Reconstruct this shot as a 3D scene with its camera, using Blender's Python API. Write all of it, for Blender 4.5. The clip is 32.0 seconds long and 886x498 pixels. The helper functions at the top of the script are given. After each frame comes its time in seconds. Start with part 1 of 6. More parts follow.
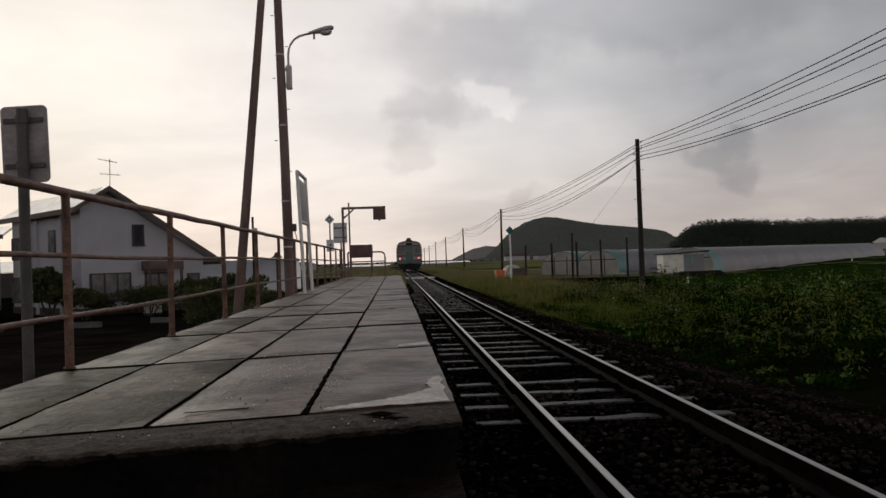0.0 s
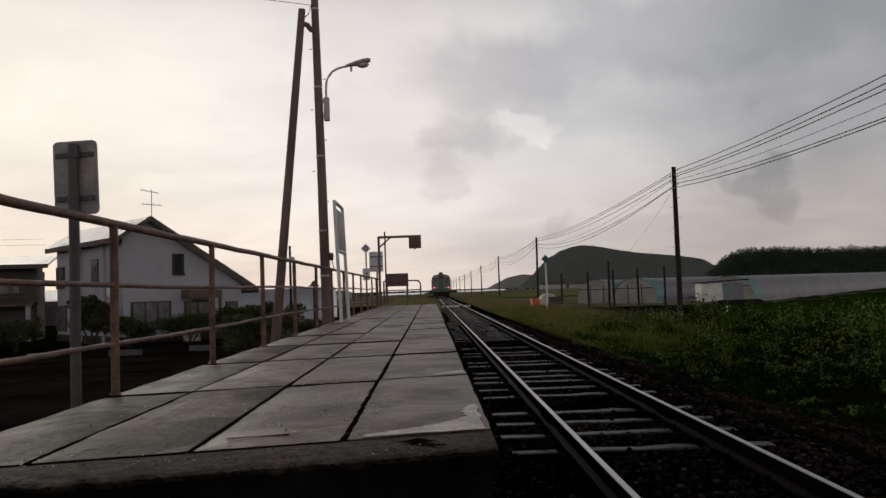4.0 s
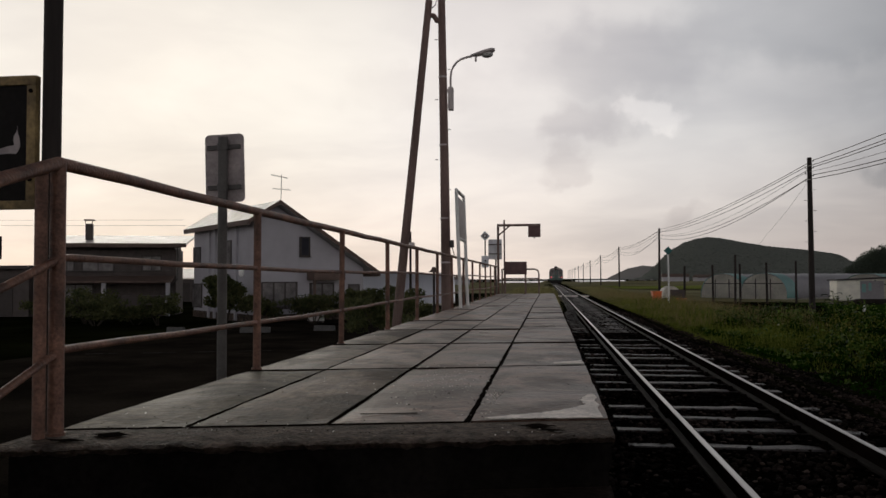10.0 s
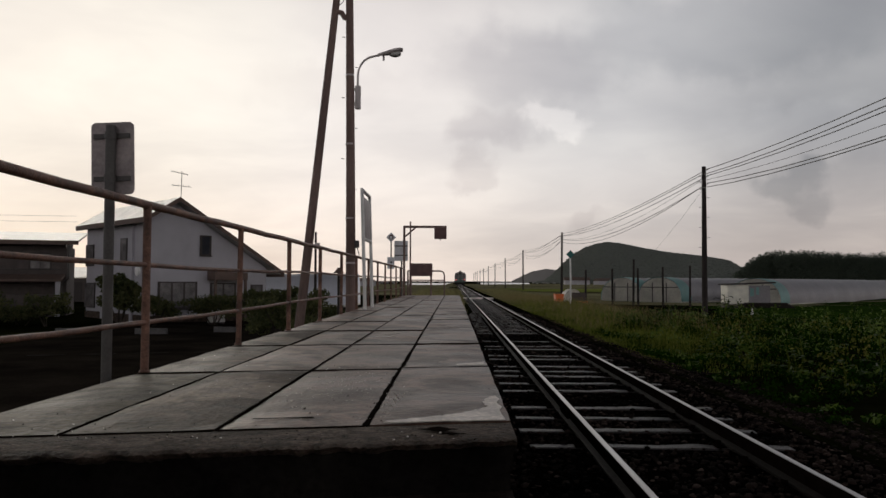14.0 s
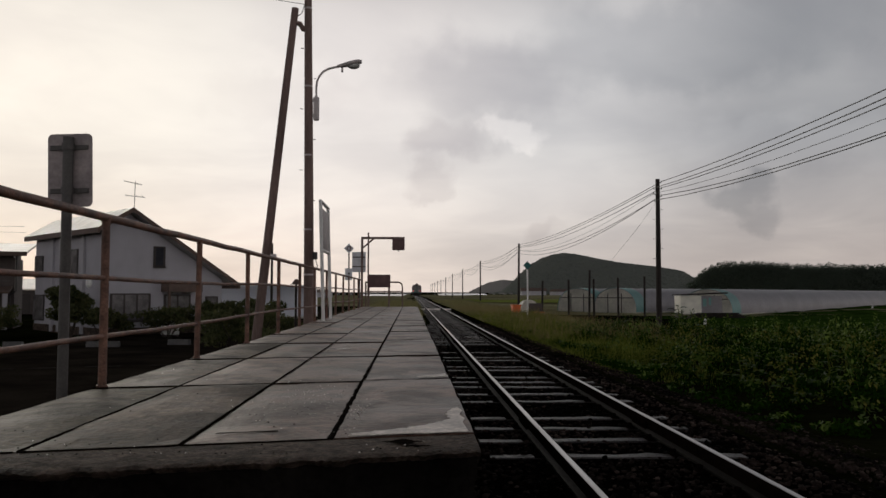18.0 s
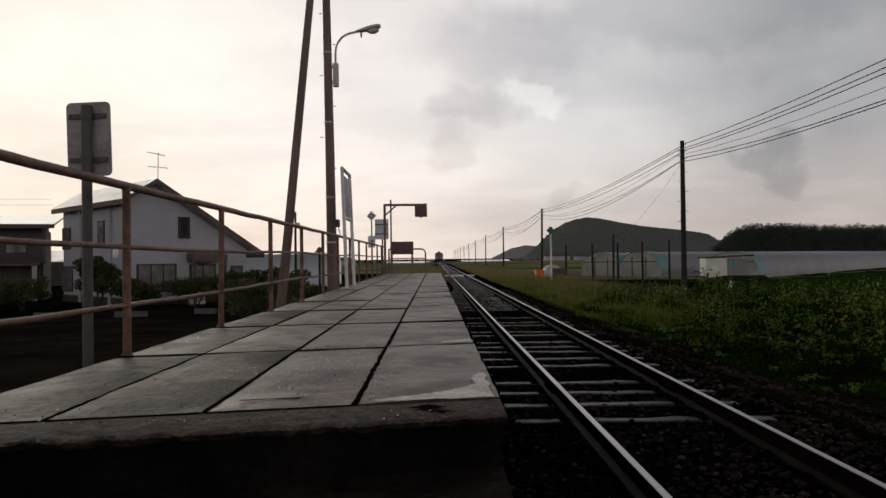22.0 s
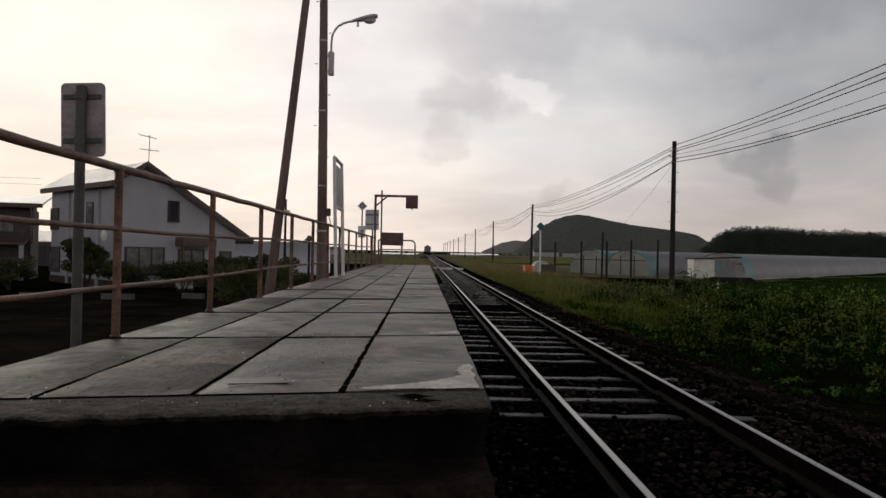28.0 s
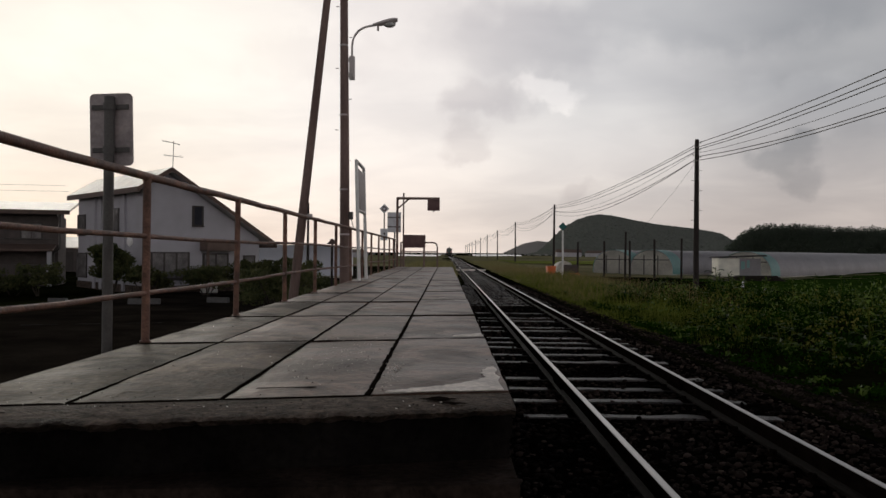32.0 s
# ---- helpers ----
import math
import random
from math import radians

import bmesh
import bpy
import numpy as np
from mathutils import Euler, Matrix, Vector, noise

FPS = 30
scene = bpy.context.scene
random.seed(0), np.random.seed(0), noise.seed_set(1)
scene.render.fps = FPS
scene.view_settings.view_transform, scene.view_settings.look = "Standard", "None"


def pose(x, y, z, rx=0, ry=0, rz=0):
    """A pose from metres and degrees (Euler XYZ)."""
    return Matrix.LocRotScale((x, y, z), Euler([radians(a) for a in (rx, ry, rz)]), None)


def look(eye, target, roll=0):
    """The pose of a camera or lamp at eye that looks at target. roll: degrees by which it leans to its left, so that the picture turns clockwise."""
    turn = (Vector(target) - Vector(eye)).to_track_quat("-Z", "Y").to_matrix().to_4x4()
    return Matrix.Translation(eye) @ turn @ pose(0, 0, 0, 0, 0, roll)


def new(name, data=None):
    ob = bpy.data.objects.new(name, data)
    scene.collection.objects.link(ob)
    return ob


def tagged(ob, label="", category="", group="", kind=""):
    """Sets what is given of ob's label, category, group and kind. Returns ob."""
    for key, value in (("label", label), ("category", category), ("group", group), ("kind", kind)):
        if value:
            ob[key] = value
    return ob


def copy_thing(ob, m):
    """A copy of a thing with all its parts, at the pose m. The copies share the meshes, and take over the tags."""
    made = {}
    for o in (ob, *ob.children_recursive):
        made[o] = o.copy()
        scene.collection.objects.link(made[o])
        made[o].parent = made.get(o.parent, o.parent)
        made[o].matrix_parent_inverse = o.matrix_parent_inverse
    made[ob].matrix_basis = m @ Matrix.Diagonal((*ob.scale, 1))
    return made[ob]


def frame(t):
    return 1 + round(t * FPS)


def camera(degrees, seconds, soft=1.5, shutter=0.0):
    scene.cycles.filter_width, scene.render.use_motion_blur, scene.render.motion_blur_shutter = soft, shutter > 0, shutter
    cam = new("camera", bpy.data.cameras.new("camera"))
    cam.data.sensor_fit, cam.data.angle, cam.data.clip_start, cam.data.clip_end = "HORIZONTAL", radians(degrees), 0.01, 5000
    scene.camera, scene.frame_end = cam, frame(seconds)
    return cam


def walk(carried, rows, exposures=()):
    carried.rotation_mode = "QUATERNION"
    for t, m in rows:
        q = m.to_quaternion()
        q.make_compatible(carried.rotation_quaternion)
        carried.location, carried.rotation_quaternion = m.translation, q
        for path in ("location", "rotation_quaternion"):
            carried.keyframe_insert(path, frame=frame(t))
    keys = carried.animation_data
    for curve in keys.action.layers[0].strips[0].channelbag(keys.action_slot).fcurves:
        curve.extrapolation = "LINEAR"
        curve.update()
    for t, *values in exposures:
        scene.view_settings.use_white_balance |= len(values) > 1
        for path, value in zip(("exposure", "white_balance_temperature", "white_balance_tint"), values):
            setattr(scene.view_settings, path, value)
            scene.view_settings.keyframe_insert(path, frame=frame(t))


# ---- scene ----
cam = camera(56.6, 32.0, soft=1.5)

# seconds, eye, yaw, pitch, roll
PATH = [
    (0, (0.023, 0.132, 1.160), -3.37, 0.75, -1.95),
    (0.5, (0.055, 0.126, 1.166), -5.46, 0.54, -3.66),
    (1, (0.019, 0.016, 1.173), -6.00, 1.55, -0.24),
    (1.5, (-0.013, -0.020, 1.176), -4.56, 2.15, 0.69),
    (2, (-0.015, -0.040, 1.181), -0.13, 2.19, 1.04),
    (2.5, (-0.019, -0.021, 1.187), 0.85, 2.39, 0.27),
    (4.5, (0.024, 0.074, 1.160), -1.35, 2.83, -2.34),
    (5, (0.012, 0.063, 1.162), -2.31, 2.63, -0.55),
    (5.5, (0.001, -0.010, 1.169), -2.40, 2.64, 0.23),
    (6, (0.000, 0.000, 1.170), -2.39, 2.66, 0.00),
    (6.5, (0.000, -0.001, 1.167), -2.40, 2.63, 0.44),
    (7, (0.001, -0.006, 1.168), -2.39, 2.64, 0.28),
    (7.5, (-0.006, -0.009, 1.167), -2.43, 2.62, 0.40),
    (8, (-0.012, -0.030, 1.169), -2.41, 2.66, 0.41),
    (8.5, (-0.018, -0.026, 1.169), -2.35, 2.71, 0.52),
    (9, (-0.014, -0.047, 1.173), -1.93, 2.67, 0.06),
    (9.5, (-0.013, -0.050, 1.169), 3.32, 2.13, -1.18),
    (10, (-0.001, -0.107, 1.181), 7.27, 2.09, -0.23),
    (10.5, (-0.004, -0.105, 1.183), 7.35, 2.29, 0.33),
    (11, (-0.004, -0.096, 1.191), 7.41, 2.63, 0.13),
    (11.5, (-0.001, -0.099, 1.187), 7.44, 2.97, 0.39),
    (12, (0.001, -0.098, 1.190), 7.45, 2.98, -0.05),
    (12.5, (0.001, -0.027, 1.174), 4.79, 3.06, -0.64),
    (13, (0.017, 0.008, 1.173), 2.52, 2.64, -1.49),
    (13.5, (0.019, 0.001, 1.164), 0.93, 2.42, -0.85),
    (14, (0.009, 0.015, 1.167), 0.76, 2.22, 0.26),
    (14.5, (0.014, 0.055, 1.180), 0.17, 2.28, 0.05),
    (15, (0.004, 0.062, 1.178), -0.66, 2.89, -0.05),
    (15.5, (0.011, 0.086, 1.173), -2.00, 3.17, 0.03),
    (17.5, (-0.018, -0.011, 1.172), -2.51, 3.18, 0.38),
    (18, (-0.017, -0.029, 1.177), -2.21, 2.99, 0.13),
    (18.5, (-0.019, -0.024, 1.174), -1.44, 2.92, 0.31),
    (19, (-0.017, -0.030, 1.174), -1.11, 2.73, 0.11),
    (19.5, (-0.016, -0.013, 1.171), -0.77, 2.41, -0.11),
    (20, (-0.024, 0.015, 1.163), -0.75, 1.62, -0.16),
    (20.5, (-0.027, 0.015, 1.167), -0.73, 0.90, -0.15),
    (21, (-0.022, 0.015, 1.166), -0.70, 0.79, -0.20),
    (21.5, (-0.023, 0.032, 1.162), -0.68, 0.64, -0.27),
    (22, (-0.015, 0.042, 1.165), -0.61, 0.67, -0.66),
    (22.5, (0.014, 0.071, 1.155), -0.58, 0.69, -2.56),
    (23, (0.030, 0.069, 1.157), -1.10, 0.45, -2.57),
    (23.5, (0.037, 0.083, 1.155), -1.40, 0.27, -2.29),
    (24, (0.027, 0.041, 1.158), -1.68, 0.30, -0.06),
    (24.5, (0.016, 0.056, 1.158), -1.74, 0.24, 0.63),
    (25, (0.005, 0.026, 1.155), -1.81, 0.25, 0.83),
    (25.5, (-0.006, 0.020, 1.156), -1.85, 0.32, 1.57),
    (27.5, (-0.013, -0.023, 1.161), -1.47, 0.20, 1.26),
    (28, (-0.019, 0.007, 1.162), -1.34, 0.16, 1.19),
    (28.5, (-0.022, -0.005, 1.161), -1.24, 0.15, 1.66),
    (29, (-0.017, -0.009, 1.159), -0.96, 0.19, 1.39),
    (29.5, (-0.013, -0.016, 1.159), -0.84, 0.12, 1.06),
    (30, (-0.007, 0.007, 1.157), -0.75, 0.06, 0.65),
    (30.5, (-0.003, 0.003, 1.159), -0.71, -0.00, 0.72),
    (31, (-0.015, -0.004, 1.159), -0.74, -0.03, 0.63),
    (31.5, (-0.021, -0.025, 1.165), -0.38, 0.03, 0.78),
    (32, (-0.024, -0.035, 1.173), 0.20, 0.24, 0.53),
]


def aim(eye, yaw, pitch, roll):
    a, b = radians(yaw), radians(pitch)
    way = Vector((-math.sin(a) * math.cos(b), math.cos(a) * math.cos(b), math.sin(b)))
    return look(eye, Vector(eye) + way, roll)


walk(cam, [(t, aim(eye, yaw, pitch, roll)) for t, eye, yaw, pitch, roll in PATH], exposures=[(0, -0.02), (1, 0.02), (2, -0.10), (5, -0.06), (9, -0.08), (10, -0.06), (11, -0.26), (12, -0.28), (13, -0.10), (14, -0.03), (15, -0.17), (18, -0.08), (20, -0.05), (22, 0.05), (24, 0.10), (28, 0.07), (32, 0.05)])

# ---- world and light: a low sun hidden behind a heavy evening overcast ----
SUN_AZ, SUN_EL = -28.0, 17.0
sun_way = Vector((math.sin(radians(SUN_AZ)) * math.cos(radians(SUN_EL)), math.cos(radians(SUN_AZ)) * math.cos(radians(SUN_EL)), math.sin(radians(SUN_EL))))


def build_world():
    w = bpy.data.worlds.new("evening_overcast")
    w.use_nodes = True
    nt = w.node_tree
    nt.nodes.clear()
    N = lambda kind: nt.nodes.new(kind)
    L = nt.links.new
    out, bg = N("ShaderNodeOutputWorld"), N("ShaderNodeBackground")
    L(bg.outputs[0], out.inputs[0])
    tc = N("ShaderNodeTexCoord")
    way = tc.outputs["Generated"]

    def math_node(op, a, b=None, clamp=False):
        n = N("ShaderNodeMath")
        n.operation, n.use_clamp = op, clamp
        for i, v in enumerate((a, b)):
            if v is None:
                continue
            if isinstance(v, (int, float)):
                n.inputs[i].default_value = v
            else:
                L(v, n.inputs[i])
        return n.outputs[0]

    def ramp(v, stops):
        n = N("ShaderNodeValToRGB")
        n.color_ramp.interpolation = "EASE"
        el = n.color_ramp.elements
        while len(el) < len(stops):
            el.new(0.5)
        for e, (p, c) in zip(el, stops):
            e.position, e.color = p, (*c, 1)
        L(v, n.inputs[0])
        return n.outputs[0]

    def mix(fac, a, b, blend="MIX"):
        n = N("ShaderNodeMix")
        n.data_type, n.blend_type = "RGBA", blend
        if isinstance(fac, (int, float)):
            n.inputs[0].default_value = fac
        else:
            L(fac, n.inputs[0])
        for i, v in ((6, a), (7, b)):
            if isinstance(v, tuple):
                n.inputs[i].default_value = (*v, 1)
            else:
                L(v, n.inputs[i])
        return n.outputs[2]

    sep = N("ShaderNodeSeparateXYZ")
    L(way, sep.inputs[0])
    up = sep.outputs[2]
    # the flat cloud deck: coordinates on a sheet high above
    high = math_node("ADD", math_node("MAXIMUM", up, 0.0), 0.16)
    flat = N("ShaderNodeCombineXYZ")
    L(math_node("DIVIDE", sep.outputs[0], high), flat.inputs[0])
    L(math_node("DIVIDE", sep.outputs[1], high), flat.inputs[1])

    def fbm(scale, detail, offset, dist=0.4):
        mp, nz = N("ShaderNodeMapping"), N("ShaderNodeTexNoise")
        mp.inputs["Location"].default_value = offset
        L(flat.outputs[0], mp.inputs[0])
        L(mp.outputs[0], nz.inputs["Vector"])
        nz.inputs["Scale"].default_value, nz.inputs["Detail"].default_value = scale, detail
        nz.inputs["Roughness"].default_value, nz.inputs["Distortion"].default_value = 0.52, dist
        return nz.outputs["Fac"]

    dot = N("ShaderNodeVectorMath")
    dot.operation = "DOT_PRODUCT"
    dot.inputs[1].default_value = sun_way
    L(way, dot.inputs[0])
    toward = dot.outputs["Value"]
    # overcast brightness: bright veil round the hidden sun, dull grey away from it and overhead
    veil = ramp(toward, SKY_VEIL)
    overhead = ramp(up, SKY_UP)
    base = mix(1.0, veil, overhead, "MULTIPLY")
    low = ramp(up, [(0.0, (1, 1, 1)), (0.20, (0, 0, 0))])
    base = mix(math_node("MULTIPLY", low, 0.55), base, SKY_LOW)
    big = ramp(fbm(0.55, 5, (3.1, 1.7, 0.0)), [(0.30, (0.80, 0.80, 0.82)), (0.72, (1.10, 1.09, 1.08))])
    small = ramp(fbm(1.7, 7, (7.4, 0.3, 0.0), 0.8), [(0.32, (0.945, 0.945, 0.955)), (0.70, (1.03, 1.03, 1.027))])
    cloud = mix(1.0, mix(1.0, base, big, "MULTIPLY"), small, "MULTIPLY")
    # single clouds: ragged dark scud and a thin bright gap between them
    warp = N("ShaderNodeTexNoise")
    warp.inputs["Scale"].default_value, warp.inputs["Detail"].default_value = 13.0, 7
    L(way, warp.inputs["Vector"])
    jig = N("ShaderNodeVectorMath")
    jig.operation = "MULTIPLY_ADD"
    jig.inputs[1].default_value, jig.inputs[2].default_value = (0.12, 0.12, 0.12), (-0.06, -0.06, -0.06)
    L(warp.outputs["Color"], jig.inputs[0])
    bent = N("ShaderNodeVectorMath")
    L(way, bent.inputs[0])
    L(jig.outputs[0], bent.inputs[1])
    for az, el, wide, tall, tint, much in SCUD:
        c = Vector((math.sin(radians(az)) * math.cos(radians(el)), math.cos(radians(az)) * math.cos(radians(el)), math.sin(radians(el))))
        off = N("ShaderNodeVectorMath")
        off.operation = "SUBTRACT"
        off.inputs[1].default_value = c
        L(bent.outputs[0], off.inputs[0])
        mp = N("ShaderNodeMapping")
        mp.vector_type = "TEXTURE"
        mp.inputs["Rotation"].default_value = (0, 0, -radians(az))
        mp.inputs["Scale"].default_value = (radians(wide), 1.0, radians(tall))
        L(off.outputs[0], mp.inputs[0])
        ln = N("ShaderNodeVectorMath")
        ln.operation = "LENGTH"
        L(mp.outputs[0], ln.inputs[0])
        fac = ramp(ln.outputs["Value"], [(0.38, (much,) * 3), (0.92, (0, 0, 0))])
        cloud = mix(fac, cloud, mix(1.0, cloud, tint, "MULTIPLY"))
    sky = N("ShaderNodeTexSky")
    sky.sky_type, sky.sun_disc = "NISHITA", False
    sky.sun_elevation, sky.sun_rotation = radians(SUN_EL), radians(SUN_AZ)
    thin = mix(1.0, sky.outputs[0], (0.1, 0.1, 0.1), "MULTIPLY")
    whole = mix(0.94, thin, cloud)
    L(whole, bg.inputs["Color"])
    bg.inputs["Strength"].default_value = 1.0
    scene.world = w


SKY_VEIL = [(0.0, (0.66, 0.63, 0.62)), (0.26, (0.50, 0.485, 0.48)), (0.46, (0.345, 0.345, 0.355)), (0.62, (0.42, 0.418, 0.424)), (0.79, (0.765, 0.745, 0.728)), (0.925, (0.94, 0.882, 0.836)), (0.99, (0.955, 0.905, 0.825))]
SKY_UP = [(0.0, (1.0, 1.0, 1.0)), (0.30, (0.96, 0.96, 0.97)), (0.40, (0.55, 0.55, 0.57)), (0.60, (0.15, 0.15, 0.158)), (1.0, (0.07, 0.07, 0.074))]
SKY_LOW = (0.80, 0.660, 0.592)
# azimuth, elevation, half width, half height in degrees, tint, strength
SCUD = [
    (5.0, 14.6, 9.0, 4.0, (0.82, 0.82, 0.84), 0.95),
    (3.0, 10.4, 4.6, 2.3, (0.79, 0.78, 0.80), 0.9),
    (1.6, 8.0, 2.6, 1.2, (0.85, 0.84, 0.85), 0.9),
    (7.3, 11.0, 2.4, 1.15, (1.20, 1.19, 1.175), 1.0),
    (9.4, 4.8, 2.4, 1.3, (0.87, 0.86, 0.87), 1.0),
    (22.3, 6.7, 2.1, 1.5, (0.74, 0.755, 0.775), 1.0),
    (23.6, 5.1, 2.0, 1.4, (0.78, 0.79, 0.81), 1.0),
    (20.0, 16.5, 15.0, 4.6, (0.77, 0.785, 0.805), 0.95),
    (25.0, 9.3, 11.0, 2.5, (1.13, 1.13, 1.125), 0.85),
    (-9.0, 13.5, 7.0, 2.4, (0.93, 0.925, 0.93), 0.9),
]
build_world()

sun_data = bpy.data.lights.new("sun", "SUN")
sun_data.energy, sun_data.angle, sun_data.color = 0.5, radians(25), (1.0, 0.93, 0.82)
sun = new("sun", sun_data)
sun.matrix_world = look((0, 0, 60), Vector((0, 0, 60)) - sun_way)


# ---- materials ----
def mat(name, color, rough=0.7, var=0.25, scale=6.0, fine=60.0, bump=0.15, metal=0.0, tint=None, spec=0.5, rnd=0.0, stretch=(1, 1, 1), trans=0.0, gloss=0.15):
    """A node material: colour broken up at two scales, a fine relief, and a little change from piece to piece."""
    m = bpy.data.materials.new(name)
    m.use_nodes = True
    nt = m.node_tree
    L, b = nt.links.new, nt.nodes["Principled BSDF"]
    N = lambda kind: nt.nodes.new(kind)
    tc, mp = N("ShaderNodeTexCoord"), N("ShaderNodeMapping")
    L(tc.outputs["Object"], mp.inputs[0])
    mp.inputs["Scale"].default_value = stretch
    n1, n2 = N("ShaderNodeTexNoise"), N("ShaderNodeTexNoise")
    for n, s, d in ((n1, scale, 5), (n2, fine, 3)):
        L(mp.outputs[0], n.inputs["Vector"])
        n.inputs["Scale"].default_value, n.inputs["Detail"].default_value = s, d
    r1 = N("ShaderNodeMapRange")
    r1.inputs["From Min"].default_value, r1.inputs["From Max"].default_value = 0.3, 0.7
    r1.inputs["To Min"].default_value, r1.inputs["To Max"].default_value = 1 - var, 1 + var
    L(n1.outputs["Fac"], r1.inputs["Value"])
    r2 = N("ShaderNodeMapRange")
    r2.inputs["From Min"].default_value, r2.inputs["From Max"].default_value = 0.3, 0.7
    r2.inputs["To Min"].default_value, r2.inputs["To Max"].default_value = 1 - var * 0.6, 1 + var * 0.6
    L(n2.outputs["Fac"], r2.inputs["Value"])
    mul = N("ShaderNodeMath")
    mul.operation = "MULTIPLY"
    L(r1.outputs[0], mul.inputs[0])
    L(r2.outputs[0], mul.inputs[1])
    last = mul.outputs[0]
    if rnd:
        oi, rr, m2 = N("ShaderNodeObjectInfo"), N("ShaderNodeMapRange"), N("ShaderNodeMath")
        rr.inputs["To Min"].default_value, rr.inputs["To Max"].default_value = 1 - rnd, 1 + rnd
        L(oi.outputs["Random"], rr.inputs["Value"])
        m2.operation = "MULTIPLY"
        L(last, m2.inputs[0])
        L(rr.outputs[0], m2.inputs[1])
        last = m2.outputs[0]
    base = N("ShaderNodeMix")
    base.data_type = "RGBA"
    base.inputs[6].default_value = (*color, 1)
    base.inputs[7].default_value = (*(tint or color), 1)
    L(n1.outputs["Fac"], base.inputs[0])
    vm = N("ShaderNodeVectorMath")
    vm.operation = "SCALE"
    L(base.outputs[2], vm.inputs[0])
    L(last, vm.inputs["Scale"])
    L(vm.outputs[0], b.inputs["Base Color"])
    rg = N("ShaderNodeMapRange")
    rg.inputs["To Min"].default_value, rg.inputs["To Max"].default_value = max(rough - gloss, 0.03), min(rough + gloss, 1)
    L(n1.outputs["Fac"], rg.inputs["Value"])
    L(rg.outputs[0], b.inputs["Roughness"])
    b.inputs["Metallic"].default_value = metal
    b.inputs["Specular IOR Level"].default_value = spec
    if bump:
        bp = N("ShaderNodeBump")
        bp.inputs["Strength"].default_value, bp.inputs["Distance"].default_value = bump, 0.02
        L(n2.outputs["Fac"], bp.inputs["Height"])
        L(bp.outputs[0], b.inputs["Normal"])
    if trans:
        tl, ms, out = N("ShaderNodeBsdfTranslucent"), N("ShaderNodeMixShader"), nt.nodes["Material Output"]
        L(vm.outputs[0], tl.inputs[0])
        ms.inputs[0].default_value = trans
        L(b.outputs[0], ms.inputs[1])
        L(tl.outputs[0], ms.inputs[2])
        L(ms.outputs[0], out.inputs[0])
    return m


def blotched(m, scale=2.2, dark=0.55, pits=55.0, edge=(0.50, 0.66), sheen=None):
    """Adds shaped damp blotches and small dark pits to a surface."""
    nt = m.node_tree
    L, b = nt.links.new, nt.nodes["Principled BSDF"]
    N = lambda kind: nt.nodes.new(kind)
    old = b.inputs["Base Color"].links[0].from_socket
    tc, nz, vo = N("ShaderNodeTexCoord"), N("ShaderNodeTexNoise"), N("ShaderNodeTexVoronoi")
    L(tc.outputs["Object"], nz.inputs["Vector"])
    nz.inputs["Scale"].default_value, nz.inputs["Detail"].default_value, nz.inputs["Distortion"].default_value = scale, 9, 0.7
    L(tc.outputs["Object"], vo.inputs["Vector"])
    vo.inputs["Scale"].default_value = pits
    r = N("ShaderNodeMapRange")
    r.interpolation_type = "SMOOTHSTEP"
    r.inputs["From Min"].default_value, r.inputs["From Max"].default_value = edge
    r.inputs["To Min"].default_value, r.inputs["To Max"].default_value = 1.0, dark
    L(nz.outputs["Fac"], r.inputs["Value"])
    # pits and pale grit: some cells dark, some light
    sp, tone, p = N("ShaderNodeSeparateColor"), N("ShaderNodeMapRange"), N("ShaderNodeMapRange")
    L(vo.outputs["Color"], sp.inputs[0])
    tone.inputs["From Min"].default_value, tone.inputs["From Max"].default_value = 0.62, 0.70
    tone.inputs["To Min"].default_value, tone.inputs["To Max"].default_value = 0.40, 2.3
    L(sp.outputs[0], tone.inputs["Value"])
    p.inputs["From Min"].default_value, p.inputs["From Max"].default_value = 0.07, 0.15
    p.inputs["To Max"].default_value = 1.0
    L(tone.outputs[0], p.inputs["To Min"])
    L(vo.outputs["Distance"], p.inputs["Value"])
    mul, vm = N("ShaderNodeMath"), N("ShaderNodeVectorMath")
    mul.operation, vm.operation = "MULTIPLY", "SCALE"
    L(r.outputs[0], mul.inputs[0])
    L(p.outputs[0], mul.inputs[1])
    L(old, vm.inputs[0])
    L(mul.outputs[0], vm.inputs["Scale"])
    L(vm.outputs[0], b.inputs["Base Color"])
    if sheen:
        # dry, dusty patches shine less than damp ones
        g, gm = N("ShaderNodeMapRange"), N("ShaderNodeMath")
        g.inputs["From Min"].default_value, g.inputs["From Max"].default_value = edge
        g.inputs["To Min"].default_value, g.inputs["To Max"].default_value = sheen
        L(nz.outputs["Fac"], g.inputs["Value"])
        gm.operation = "MULTIPLY"
        L(g.outputs[0], gm.inputs[0])
        L(p.outputs[0], gm.inputs[1])
        L(gm.outputs[0], b.inputs["Specular IOR Level"])
        b.inputs["Specular Tint"].default_value = (1.0, 0.82, 0.74, 1.0)
    return m


